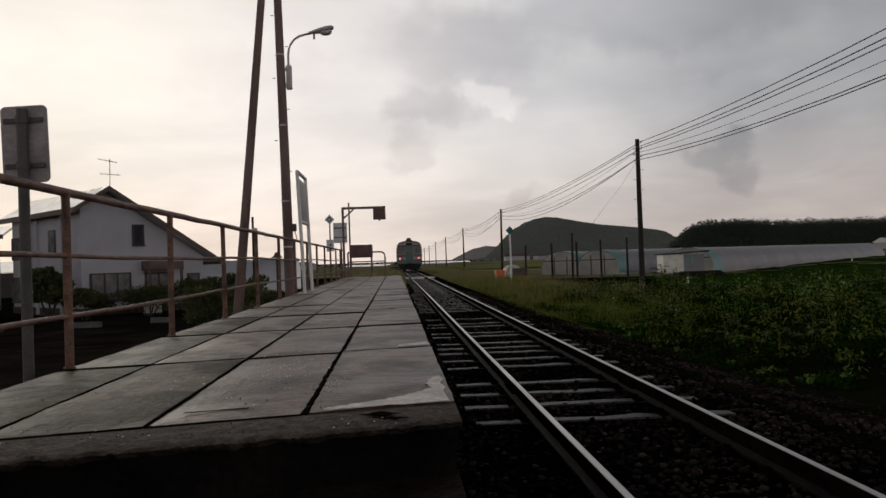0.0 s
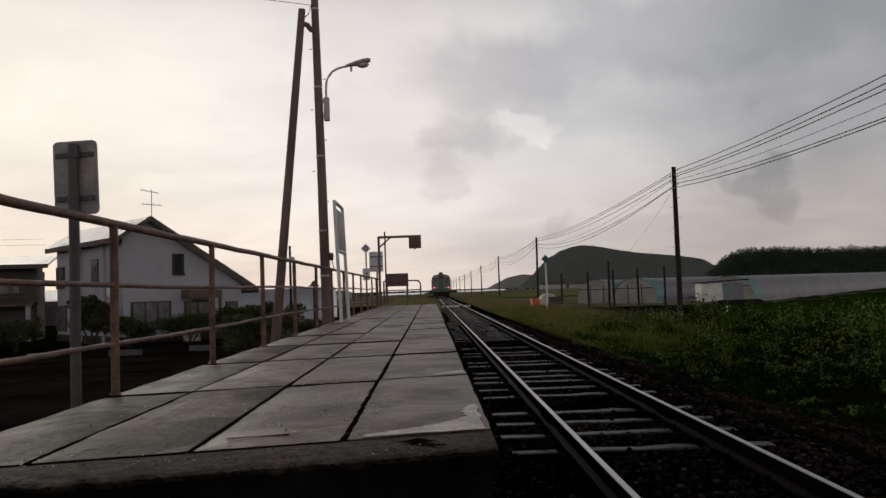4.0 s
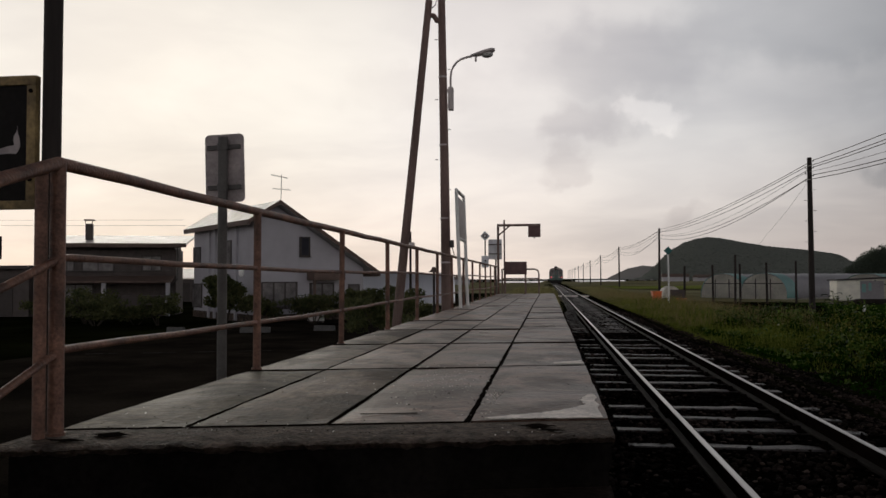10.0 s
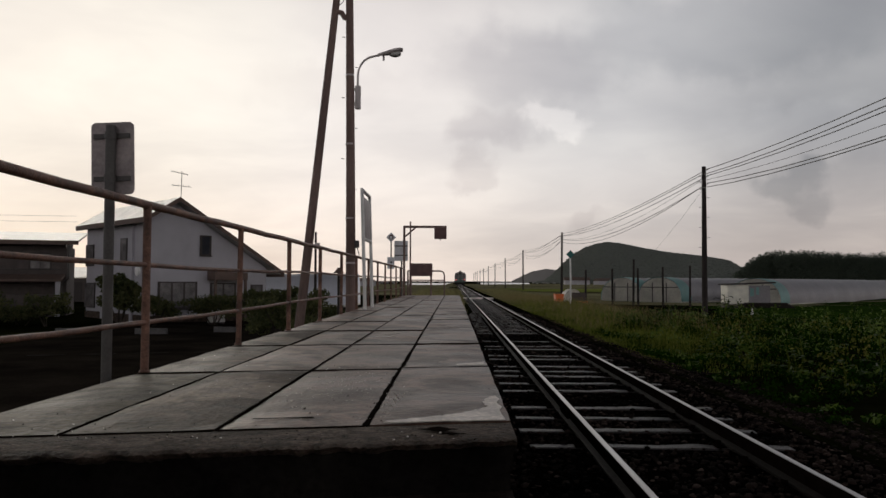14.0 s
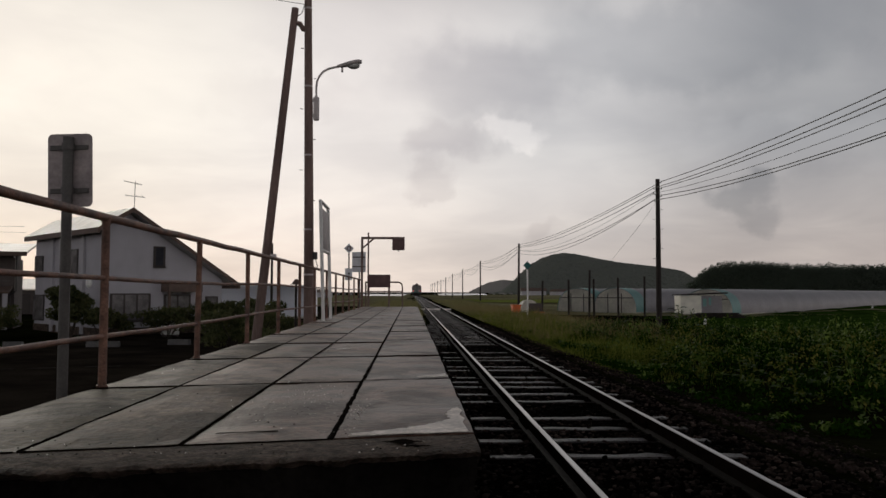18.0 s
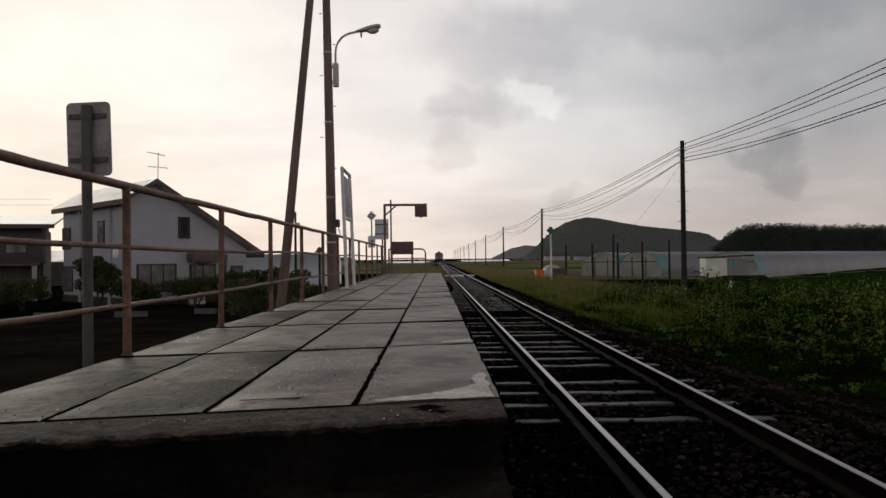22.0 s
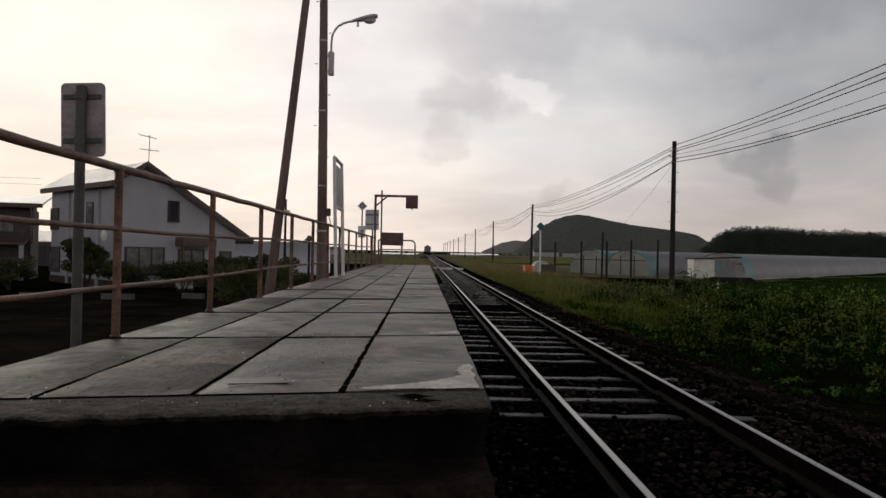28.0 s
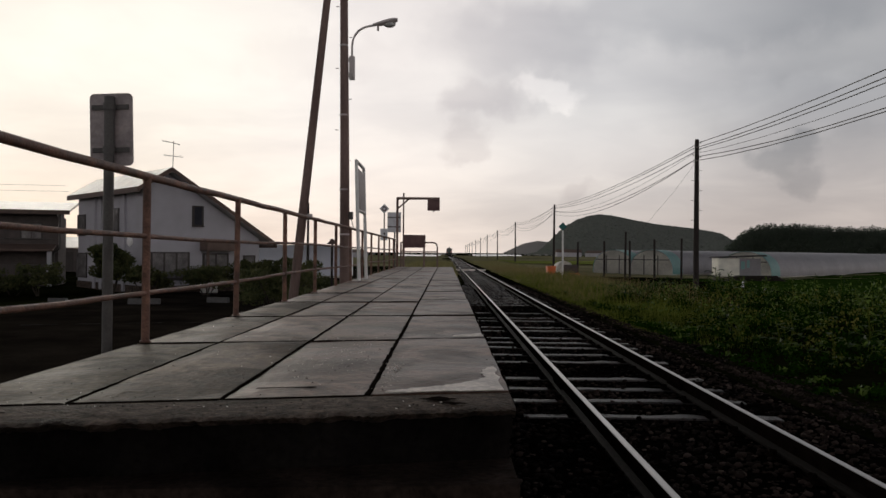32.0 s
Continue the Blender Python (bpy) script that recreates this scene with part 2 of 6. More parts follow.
def leaf_mat(name, a, b2, rough=0.55, trans=0.25, spec=0.3, few=1.0):
    """Foliage: each leaf or blade takes its own mix of two greens."""
    m = bpy.data.materials.new(name)
    m.use_nodes = True
    nt = m.node_tree
    L, b = nt.links.new, nt.nodes["Principled BSDF"]
    N = lambda kind: nt.nodes.new(kind)
    geo, mx, tc, nz = N("ShaderNodeNewGeometry"), N("ShaderNodeMix"), N("ShaderNodeTexCoord"), N("ShaderNodeTexNoise")
    mx.data_type = "RGBA"
    mx.inputs[6].default_value, mx.inputs[7].default_value = (*a, 1), (*b2, 1)
    L(tc.outputs["Object"], nz.inputs["Vector"])
    nz.inputs["Scale"].default_value, nz.inputs["Detail"].default_value = 0.7, 3
    add = N("ShaderNodeMath")
    add.operation, add.use_clamp = "MULTIPLY_ADD", True
    add.inputs[1].default_value = 0.75
    half = N("ShaderNodeMath")
    half.operation = "MULTIPLY_ADD"
    half.inputs[1].default_value, half.inputs[2].default_value = 1.6, -0.65
    L(nz.outputs["Fac"], half.inputs[0])
    pw = N("ShaderNodeMath")
    pw.operation = "POWER"
    pw.inputs[1].default_value = few
    L(geo.outputs["Random Per Island"], pw.inputs[0])
    L(pw.outputs[0], add.inputs[0])
    L(half.outputs[0], add.inputs[2])
    L(add.outputs[0], mx.inputs[0])
    L(mx.outputs[2], b.inputs["Base Color"])
    b.inputs["Roughness"].default_value = rough
    b.inputs["Specular IOR Level"].default_value = spec
    tl, ms, out = N("ShaderNodeBsdfTranslucent"), N("ShaderNodeMixShader"), nt.nodes["Material Output"]
    L(mx.outputs[2], tl.inputs[0])
    ms.inputs[0].default_value = trans
    L(b.outputs[0], ms.inputs[1])
    L(tl.outputs[0], ms.inputs[2])
    L(ms.outputs[0], out.inputs[0])
    return m


def glow_mat(name, color, strength):
    m = bpy.data.materials.new(name)
    m.use_nodes = True
    b = m.node_tree.nodes["Principled BSDF"]
    b.inputs["Base Color"].default_value = (*color, 1)
    b.inputs["Emission Color"].default_value = (*color, 1)
    b.inputs["Emission Strength"].default_value = strength
    return m


M_SLAB = blotched(blotched(mat("damp_concrete", (0.098, 0.058, 0.043), 0.44, 0.5, 1.3, 34, 0.30, tint=(0.190, 0.117, 0.088), rnd=0.07, gloss=0.16), 6.5, 0.46, 85, (0.45, 0.66)), 1.7, 0.42, 23, (0.43, 0.62), (0.34, 0.09))
# two darker, greener, duller slab tones for the platform's near left corner
M_DARKSLAB = blotched(blotched(mat("dark_greenish_concrete", (0.050, 0.040, 0.0245), 0.6, 0.5, 1.6, 34, 0.35, tint=(0.104, 0.084, 0.054), rnd=0.07, gloss=0.16), 6.5, 0.48, 85, (0.45, 0.66)), 2.0, 0.42, 23, (0.42, 0.60), (0.09, 0.03))
M_MIDSLAB = blotched(blotched(mat("mid_greenish_concrete", (0.066, 0.045, 0.030), 0.55, 0.5, 1.5, 34, 0.35, tint=(0.132, 0.093, 0.066), rnd=0.07, gloss=0.16), 6.5, 0.46, 85, (0.45, 0.66)), 1.8, 0.42, 23, (0.42, 0.60), (0.18, 0.05))
M_EDGESLAB = blotched(blotched(mat("brown_edge_concrete", (0.090, 0.051, 0.038), 0.44, 0.55, 2.0, 34, 0.35, tint=(0.172, 0.106, 0.080), rnd=0.07, gloss=0.16), 7.5, 0.46, 85, (0.45, 0.66)), 2.2, 0.42, 23, (0.42, 0.60), (0.36, 0.09))
M_BEAM = blotched(blotched(mat("rough_concrete", (0.085, 0.062, 0.048), 0.75, 0.6, 5, 60, 1.0, tint=(0.150, 0.116, 0.092), spec=0.15), 16, 0.55, 70, (0.44, 0.6)), 5, 0.5, 30)
M_MORTAR = mat("pale_mortar", (0.58, 0.52, 0.47), 0.5, 0.40, 5, 50, 0.35, tint=(0.80, 0.74, 0.68))
# near black: the unlit end face carries its shade in the colour
M_WALL = mat("shade_black_platform_wall", (0.0045, 0.00425, 0.004), 0.95, 0.5, 3, 40, 0.6, tint=(0.01, 0.0085, 0.0075), spec=0.0)
M_STEP = mat("dark_brown_step", (0.015, 0.011, 0.009), 0.85, 0.6, 4, 40, 0.7, tint=(0.032, 0.023, 0.0185), spec=0.03)
M_KERB = mat("pale_garden_concrete", (0.11, 0.107, 0.105), 0.8, 0.3, 6, 50, 0.3)
M_JOINT = mat("joint_soil", (0.010, 0.008, 0.0065), 0.95, 0.4, 8, 60, 0.3, spec=0.0)
M_RUST = mat("rusty_painted_pipe", (0.125, 0.054, 0.033), 0.55, 0.5, 9, 90, 0.35, tint=(0.205, 0.113, 0.080), spec=0.45)
M_POLE = mat("weathered_brown_pole", (0.185, 0.122, 0.106), 0.7, 0.3, 4, 60, 0.25, tint=(0.255, 0.180, 0.158), stretch=(1, 1, 0.15), spec=0.35)
M_DARKPOLE = mat("tarred_wood_pole", (0.028, 0.021, 0.018), 0.85, 0.35, 6, 60, 0.3, stretch=(1, 1, 0.12))
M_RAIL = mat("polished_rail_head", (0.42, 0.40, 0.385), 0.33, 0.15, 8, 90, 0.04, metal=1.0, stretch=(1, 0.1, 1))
# rust taken near black, so web and head sides carry their own shade
M_RAILWEB = mat("shade_dark_rust", (0.009, 0.0065, 0.0055), 0.9, 0.35, 9, 80, 0.3, spec=0.0)
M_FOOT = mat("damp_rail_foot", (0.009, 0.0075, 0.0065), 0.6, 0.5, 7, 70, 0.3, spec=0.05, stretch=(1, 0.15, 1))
M_TIE = mat("wet_wood_sleeper", (0.020, 0.0165, 0.0150), 0.42, 0.75, 3, 30, 0.5, tint=(0.065, 0.056, 0.051), rnd=0.6, stretch=(0.25, 4, 1), spec=0.36)
# stone and bed colours hold the deep shade of the dim track bed
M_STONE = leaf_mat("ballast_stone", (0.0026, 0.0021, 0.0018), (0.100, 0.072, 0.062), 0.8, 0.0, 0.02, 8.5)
M_BALLASTBED = mat("shade_black_ballast", (0.0036, 0.0030, 0.0026), 0.95, 0.5, 6, 60, 0.9, spec=0.0)
# much darker than soil: the shade between the weeds is in this colour
M_GROUND = mat("shade_dark_soil_and_grass", (0.0052, 0.0060, 0.0026), 0.95, 0.45, 0.25, 6, 0.5, tint=(0.011, 0.0125, 0.005), spec=0.0)
M_MEADOW = mat("bright_meadow_grass", (0.17, 0.21, 0.05), 0.95, 0.25, 0.08, 3, 0.5, tint=(0.24, 0.27, 0.075), spec=0.0)
M_FIELD = mat("green_field_grass", (0.014, 0.033, 0.0045), 0.95, 0.4, 0.5, 9, 0.6, tint=(0.029, 0.059, 0.009), spec=0.0)
M_ASPHALT = mat("damp_asphalt", (0.016, 0.0135, 0.011), 0.95, 0.45, 0.5, 30, 0.4, tint=(0.028, 0.023, 0.018), spec=0.0)
M_PAINT = mat("road_paint", (0.045, 0.042, 0.038), 0.9, 0.6, 4, 40, 0.1, spec=0.0)
M_GRASS = leaf_mat("grass_blades", (0.045, 0.070, 0.009), (0.230, 0.255, 0.050), 0.7, 0.46, 0.0, 1.2)
M_DRYGRASS = leaf_mat("seeding_grass", (0.15, 0.13, 0.055), (0.32, 0.25, 0.12), 0.7, 0.42, 0.05)
# dark and pale leaf greens also carry the clumps' shaded sides and lit tops
M_WEED = leaf_mat("shaded_weed_leaves", (0.0026, 0.0100, 0.0011), (0.026, 0.068, 0.0052), 0.6, 0.32, 0.0, 1.6)
M_LITLEAF = leaf_mat("lit_leaf_tops", (0.008, 0.031, 0.003), (0.205, 0.300, 0.060), 0.42, 0.38, 0.12, 3.4)
M_CROP = leaf_mat("crop_leaves", (0.009, 0.030, 0.0026), (0.052, 0.122, 0.013), 0.6, 0.35, 0.0, 1.5)
M_YELLOW = leaf_mat("yellowed_leaves", (0.05, 0.075, 0.010), (0.30, 0.28, 0.075), 0.6, 0.35, 0.0, 2.6)
M_BUSH = leaf_mat("shrub_leaves", (0.046, 0.062, 0.026), (0.150, 0.150, 0.066), 0.6, 0.38, 0.05, 1.3)
# wood, hill and ridge colours are lifted to stand in for distance haze
M_FOREST = leaf_mat("haze_lifted_wood", (0.092, 0.116, 0.092), (0.114, 0.140, 0.110), 0.9, 0.3, 0.0)
M_HAZEHILL = leaf_mat("wooded_hill", (0.154, 0.169, 0.151), (0.172, 0.187, 0.165), 0.95, 0.0, 0.0)
M_HAZEFAR = leaf_mat("haze_paled_ridge", (0.29, 0.28, 0.268), (0.30, 0.29, 0.278), 0.95, 0.0, 0.0)
# lighter copy of the grass: far blades get their brightness from colour
M_FARGRASS = leaf_mat("brightened_olive_grass", (0.135, 0.135, 0.060), (0.34, 0.31, 0.150), 0.7, 0.45, 0.0)
M_BARK = mat("bark", (0.05, 0.04, 0.03), 0.9, 0.3, 8, 40, 0.5)
M_SIDING = mat("grey_painted_siding", (0.50, 0.488, 0.525), 0.8, 0.10, 1.2, 30, 0.1, tint=(0.45, 0.44, 0.475))
M_ROOF = mat("pale_metal_roof", (0.62, 0.595, 0.57), 0.38, 0.18, 1.5, 25, 0.1)
M_FASCIA = mat("brown_fascia", (0.135, 0.092, 0.074), 0.7, 0.25, 3, 40, 0.1)
M_DARKWALL = mat("dark_timber_wall", (0.092, 0.076, 0.071), 0.8, 0.25, 2, 30, 0.2)
M_GLASS = mat("curtained_window_glass", (0.170, 0.160, 0.160), 0.15, 0.4, 2, 20, 0.0, spec=0.35)
M_DARKGLASS = mat("dark_blue_window_glass", (0.030, 0.032, 0.042), 0.4, 0.2, 2, 20, 0.0, spec=0.1)
M_FRAME = mat("dark_window_frame", (0.045, 0.036, 0.033), 0.6, 0.2, 5, 40, 0.0)
M_WHITE = mat("white_enamel", (0.86, 0.86, 0.84), 0.45, 0.1, 4, 40, 0.03)
M_CREAM = mat("cream_painted_box", (0.82, 0.80, 0.70), 0.6, 0.12, 2, 30, 0.05)
M_SIGNBACK = mat("aged_sign_back", (0.33, 0.285, 0.285), 0.5, 0.25, 6, 50, 0.08, tint=(0.42, 0.365, 0.36))
M_GALV = mat("dull_galvanised_steel", (0.10, 0.094, 0.090), 0.55, 0.25, 7, 70, 0.1, metal=0.2)
M_BLUEGREY = mat("blue_grey_sign_back", (0.78, 0.79, 0.83), 0.6, 0.12, 4, 30, 0.05)
M_DARKSIGN = mat("dark_brown_panel", (0.15, 0.082, 0.080), 0.6, 0.25, 4, 40, 0.1)
M_BLACKSIGN = mat("black_board", (0.010, 0.0085, 0.008), 0.6, 0.3, 5, 40, 0.1, spec=0.12)
M_OCHRE = mat("ochre_painted_frame", (0.17, 0.115, 0.045), 0.65, 0.45, 9, 60, 0.25, tint=(0.26, 0.19, 0.085))
M_TEAL = mat("teal_enamel", (0.02, 0.15, 0.14), 0.5, 0.1, 5, 30, 0.02)
M_ORANGE = mat("orange_plastic", (0.75, 0.16, 0.03), 0.5, 0.12, 4, 30, 0.03)
M_FILM = mat("polythene_film", (0.310, 0.294, 0.316), 0.35, 0.14, 0.5, 8, 0.15, trans=0.3, tint=(0.375, 0.360, 0.380))
M_FILMEND = mat("hazy_end_film", (0.78, 0.76, 0.70), 0.45, 0.22, 0.7, 8, 0.15, trans=0.58)
M_BLUEFILM = mat("bluish_film", (0.88, 0.90, 0.97), 0.5, 0.05, 0.5, 8, 0.1, trans=0.8)
M_WHITEFILM = mat("white_sheeting", (0.86, 0.85, 0.83), 0.22, 0.06, 0.3, 5, 0.0, spec=0.9)
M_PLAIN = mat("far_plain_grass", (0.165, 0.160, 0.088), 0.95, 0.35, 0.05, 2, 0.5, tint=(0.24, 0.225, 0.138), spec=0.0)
M_WETSLAB = mat("wet_patch", (0.10, 0.088, 0.078), 0.16, 0.3, 8, 60, 0.15, tint=(0.16, 0.14, 0.125), spec=0.7)
M_TEALFILM = mat("green_tinted_film", (0.24, 0.47, 0.45), 0.4, 0.12, 0.6, 8, 0.1, trans=0.3)
M_WIRE = mat("black_cable", (0.015, 0.014, 0.014), 0.6, 0.1, 5, 30, 0.0)
M_CERAMIC = mat("white_insulator", (0.6, 0.6, 0.58), 0.3, 0.1, 5, 30, 0.0)
M_LAMPGREY = mat("grey_lamp_housing", (0.62, 0.56, 0.55), 0.5, 0.15, 8, 60, 0.05)
M_LENS = mat("frosted_lamp_lens", (0.55, 0.55, 0.53), 0.3, 0.1, 8, 30, 0.0)
M_TRAIN = mat("grimy_pale_train_paint", (0.33, 0.295, 0.28), 0.45, 0.2, 1.5, 20, 0.02)
M_TRAINGREEN = mat("train_green_band", (0.098, 0.155, 0.138), 0.5, 0.15, 1.5, 20, 0.02)
M_TRAINROOF = mat("sooty_train_roof", (0.085, 0.075, 0.072), 0.75, 0.25, 2, 20, 0.05)
M_UNDER = mat("grimy_underframe", (0.02, 0.018, 0.017), 0.85, 0.3, 3, 20, 0.1)
M_TAIL = glow_mat("red_tail_light", (1.0, 0.16, 0.18), 1.3)


# ---- mesh helpers ----
class Shape:
    """Vertices and faces gathered from simple solids."""

    def __init__(self):
        self.v, self.f = [], []

    def put(self, verts, faces):
        n = len(self.v)
        self.v += [tuple(p) for p in verts]
        self.f += [tuple(i + n for i in f) for f in faces]
        return self

    def box(self, a, b, m=None):
        (x0, y0, z0), (x1, y1, z1) = a, b
        vs = [Vector(p) for p in ((x0, y0, z0), (x1, y0, z0), (x1, y1, z0), (x0, y1, z0), (x0, y0, z1), (x1, y0, z1), (x1, y1, z1), (x0, y1, z1))]
        if m is not None:
            vs = [m @ p for p in vs]
        return self.put(vs, [(3, 2, 1, 0), (4, 5, 6, 7), (0, 1, 5, 4), (1, 2, 6, 5), (2, 3, 7, 6), (3, 0, 4, 7)])

    def tube(self, path, r, sides=10, r2=None, caps=True):
        path = [Vector(p) for p in path]
        rings, last = [], None
        for i, p in enumerate(path):
            d = (path[min(i + 1, len(path) - 1)] - path[max(i - 1, 0)]).normalized()
            ref = Vector((0, 0, 1)) if abs(d.z) < 0.9 else Vector((0, 1, 0))
            a = d.cross(ref).normalized()
            b = a.cross(d)
            k = r if r2 is None else r + (r2 - r) * i / (len(path) - 1)
            rings.append([p + k * (math.cos(t) * a + math.sin(t) * b) for t in (2 * math.pi * j / sides for j in range(sides))])
        vs = [q for ring in rings for q in ring]
        fs = []
        for i in range(len(path) - 1):
            for j in range(sides):
                k = (j + 1) % sides
                fs.append((i * sides + j, i * sides + k, (i + 1) * sides + k, (i + 1) * sides + j))
        if caps:
            fs += [tuple(reversed(range(sides))), tuple(range((len(path) - 1) * sides, len(path) * sides))]
        return self.put(vs, fs)

    def prism(self, outline, axis, a, b):
        """An outline of 2D points, drawn out along an axis from a to b."""
        n = len(outline)
        at = {"x": lambda p, k: (k, p[0], p[1]), "y": lambda p, k: (p[0], k, p[1]), "z": lambda p, k: (p[0], p[1], k)}[axis]
        vs = [at(p, a) for p in outline] + [at(p, b) for p in outline]
        fs = [tuple(range(n))[::-1], tuple(range(n, 2 * n))] + [(i, (i + 1) % n, (i + 1) % n + n, i + n) for i in range(n)]
        return self.put(vs, fs)

    def ball(self, c, r, rings=6, sides=10):
        rx, ry, rz = (r, r, r) if isinstance(r, (int, float)) else r
        vs = [(c[0], c[1], c[2] - rz)]
        for i in range(1, rings):
            t = math.pi * i / rings
            for j in range(sides):
                u = 2 * math.pi * j / sides
                vs.append((c[0] + rx * math.sin(t) * math.cos(u), c[1] + ry * math.sin(t) * math.sin(u), c[2] - rz * math.cos(t)))
        vs.append((c[0], c[1], c[2] + rz))
        fs = [(0, 1 + (j + 1) % sides, 1 + j) for j in range(sides)]
        for i in range(rings - 2):
            for j in range(sides):
                k = (j + 1) % sides
                fs.append((1 + i * sides + j, 1 + i * sides + k, 1 + (i + 1) * sides + k, 1 + (i + 1) * sides + j))
        top, o = len(vs) - 1, 1 + (rings - 2) * sides
        fs += [(o + j, o + (j + 1) % sides, top) for j in range(sides)]
        return self.put(vs, fs)


def mesh_of(name, shape, material, bevel=0.0, smooth=True):
    me = bpy.data.meshes.new(name)
    me.from_pydata(shape.v, [], shape.f)
    bm = bmesh.new()
    bm.from_mesh(me)
    bmesh.ops.recalc_face_normals(bm, faces=bm.faces)
    if bevel:
        edges = [e for e in bm.edges if len(e.link_faces) == 2 and e.calc_face_angle(0) > 0.6]
        bmesh.ops.bevel(bm, geom=edges, offset=bevel, segments=2, affect="EDGES", profile=0.6, clamp_overlap=True)
    bm.to_mesh(me)
    bm.free()
    if smooth:
        me.shade_smooth()
        me.set_sharp_from_angle(angle=radians(38))
    me.materials.append(material)
    return me


def part(name, shape, material, parent, label="", bevel=0.0, smooth=True):
    ob = new(name, shape if isinstance(shape, bpy.types.Mesh) else mesh_of(name, shape, material, bevel, smooth))
    ob.parent = parent
    if label:
        ob["label"] = label
    return ob


def piece(name, me, parent, m):
    ob = new(name, me)
    ob.parent = parent
    ob.matrix_basis = m
    return ob


def thing(name, m, label, category, group="", kind=""):
    ob = new(name)
    ob.empty_display_size = 0.2
    ob.matrix_basis = m
    return tagged(ob, label, category, group, kind)


def solo(name, shape, material, label, category, group="", kind="", m=None, bevel=0.0, smooth=True):
    ob = new(name, mesh_of(name, shape, material, bevel, smooth))
    if m is not None:
        ob.matrix_basis = m
    return tagged(ob, label, category, group, kind)


def mesh_np(name, verts, faces, material, smooth=False):
    """A large mesh from arrays: faces is n x 3 or n x 4."""
    me = bpy.data.meshes.new(name)
    k = faces.shape[1]
    me.vertices.add(len(verts))
    me.vertices.foreach_set("co", np.ascontiguousarray(verts, dtype=np.float32).ravel())
    me.loops.add(faces.size)
    me.loops.foreach_set("vertex_index", np.ascontiguousarray(faces, dtype=np.int32).ravel())
    me.polygons.add(len(faces))
    me.polygons.foreach_set("loop_start", np.arange(0, faces.size, k, dtype=np.int32))
    me.update(calc_edges=True)
    if smooth:
        me.shade_smooth()
    me.materials.append(material)
    return me


rng = np.random.default_rng(7)


# ---- the lie of the land ----
def step01(a, b, v):
    t = np.clip((v - a) / (b - a), 0, 1)
    return t * t * (3 - 2 * t)


def land(x, y):
    """Height of the ground; the rail heads are at 0."""
    x, y = np.asarray(x, float), np.asarray(y, float)
    left = -0.30 - 0.75 * step01(2.2, 4.2, -x)
    right = -0.24 - 0.30 * step01(3.2, 5.0, x) - 0.12 * step01(10, 18, x) + 0.42 * step01(26, 56, x)
    z = np.where(x < 1.6, left, right)
    behind = step01(31, 36, y) * step01(6.0, 2.0, -x) * (x < 0.7)
    z = z + behind * 0.38
    roll = 0.05 * np.sin(x * 0.9 + y * 0.35) * np.sin(y * 0.5 - 1.0) * ((x > 4.0) | (x < -14))
    far = step01(120, 600, np.hypot(x, y))
    return z + roll * (1 - far) - far * 0.5


def ragged(points, n, jag, seed):
    """A closed outline with a broken edge."""
    r = random.Random(seed)
    out = []
    for i, p in enumerate(points):
        q = points[(i + 1) % len(points)]
        for k in range(n):
            t = k / n
            out.append((p[0] + (q[0] - p[0]) * t + r.uniform(-jag, jag), p[1] + (q[1] - p[1]) * t + r.uniform(-jag, jag)))
    return out


def build_ground():
    def axis(lo, hi):
        near = np.arange(lo, hi, 0.5)
        out = [hi]
        stepw = 0.7
        while out[-1] < 4200:
            out.append(out[-1] + stepw)
            stepw *= 1.14
        left = [lo]
        stepw = 0.7
        while left[-1] > -4200:
            left.append(left[-1] - stepw)
            stepw *= 1.14
        return np.array(left[::-1][:-1] + list(near) + out)

    xs, ys = axis(-16, 20), axis(-6, 50)
    gx, gy = np.meshgrid(xs, ys)
    gz = land(gx, gy)
    v = np.stack([gx, gy, gz], -1).reshape(-1, 3)
    nx, ny = len(xs), len(ys)
    i, j = np.meshgrid(np.arange(nx - 1), np.arange(ny - 1))
    a = (j * nx + i).ravel()
    f = np.stack([a, a + 1, a + nx + 1, a + nx], -1)
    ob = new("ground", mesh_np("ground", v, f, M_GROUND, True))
    tagged(ob, "flat farmland, soil and grass darkened like shade under plants", "ground", kind="structure")


build_ground()

# ---- road and yard beside the station ----
def build_road():
    s = Shape()
    n = 40
    vs, fs = [], []
    for k in range(n + 1):
        y = -8 + k * 2.6
        for x in (-15.0, -11.0, -8.0, -5.0):
            vs.append((x, y, float(land(x, y)) + 0.03))
    for k in range(n):
        for c in range(3):
            o = k * 4 + c
            fs.append((o, o + 1, o + 5, o + 4))
    s.put(vs, fs)
    solo("road", s, M_ASPHALT, "wet dark asphalt road beside the station", "road", kind="structure")
    line = Shape()
    r = random.Random(4)
    for k in range(7):
        x, y = -15 + k * 1.45 + r.uniform(-0.3, 0.3), 22.5 + k * 0.45
        z = float(land(x, y)) + 0.03
        line.prism(ragged([(x, y), (x + 0.9, y + 0.25), (x + 0.9, y + 0.42), (x, y + 0.16)], 4, 0.03, k), "z", z + 0.002, z + 0.008)
    solo("road_marking", line, M_PAINT, "worn pale line painted across the asphalt", "road marking", kind="structure", smooth=False)


build_road()

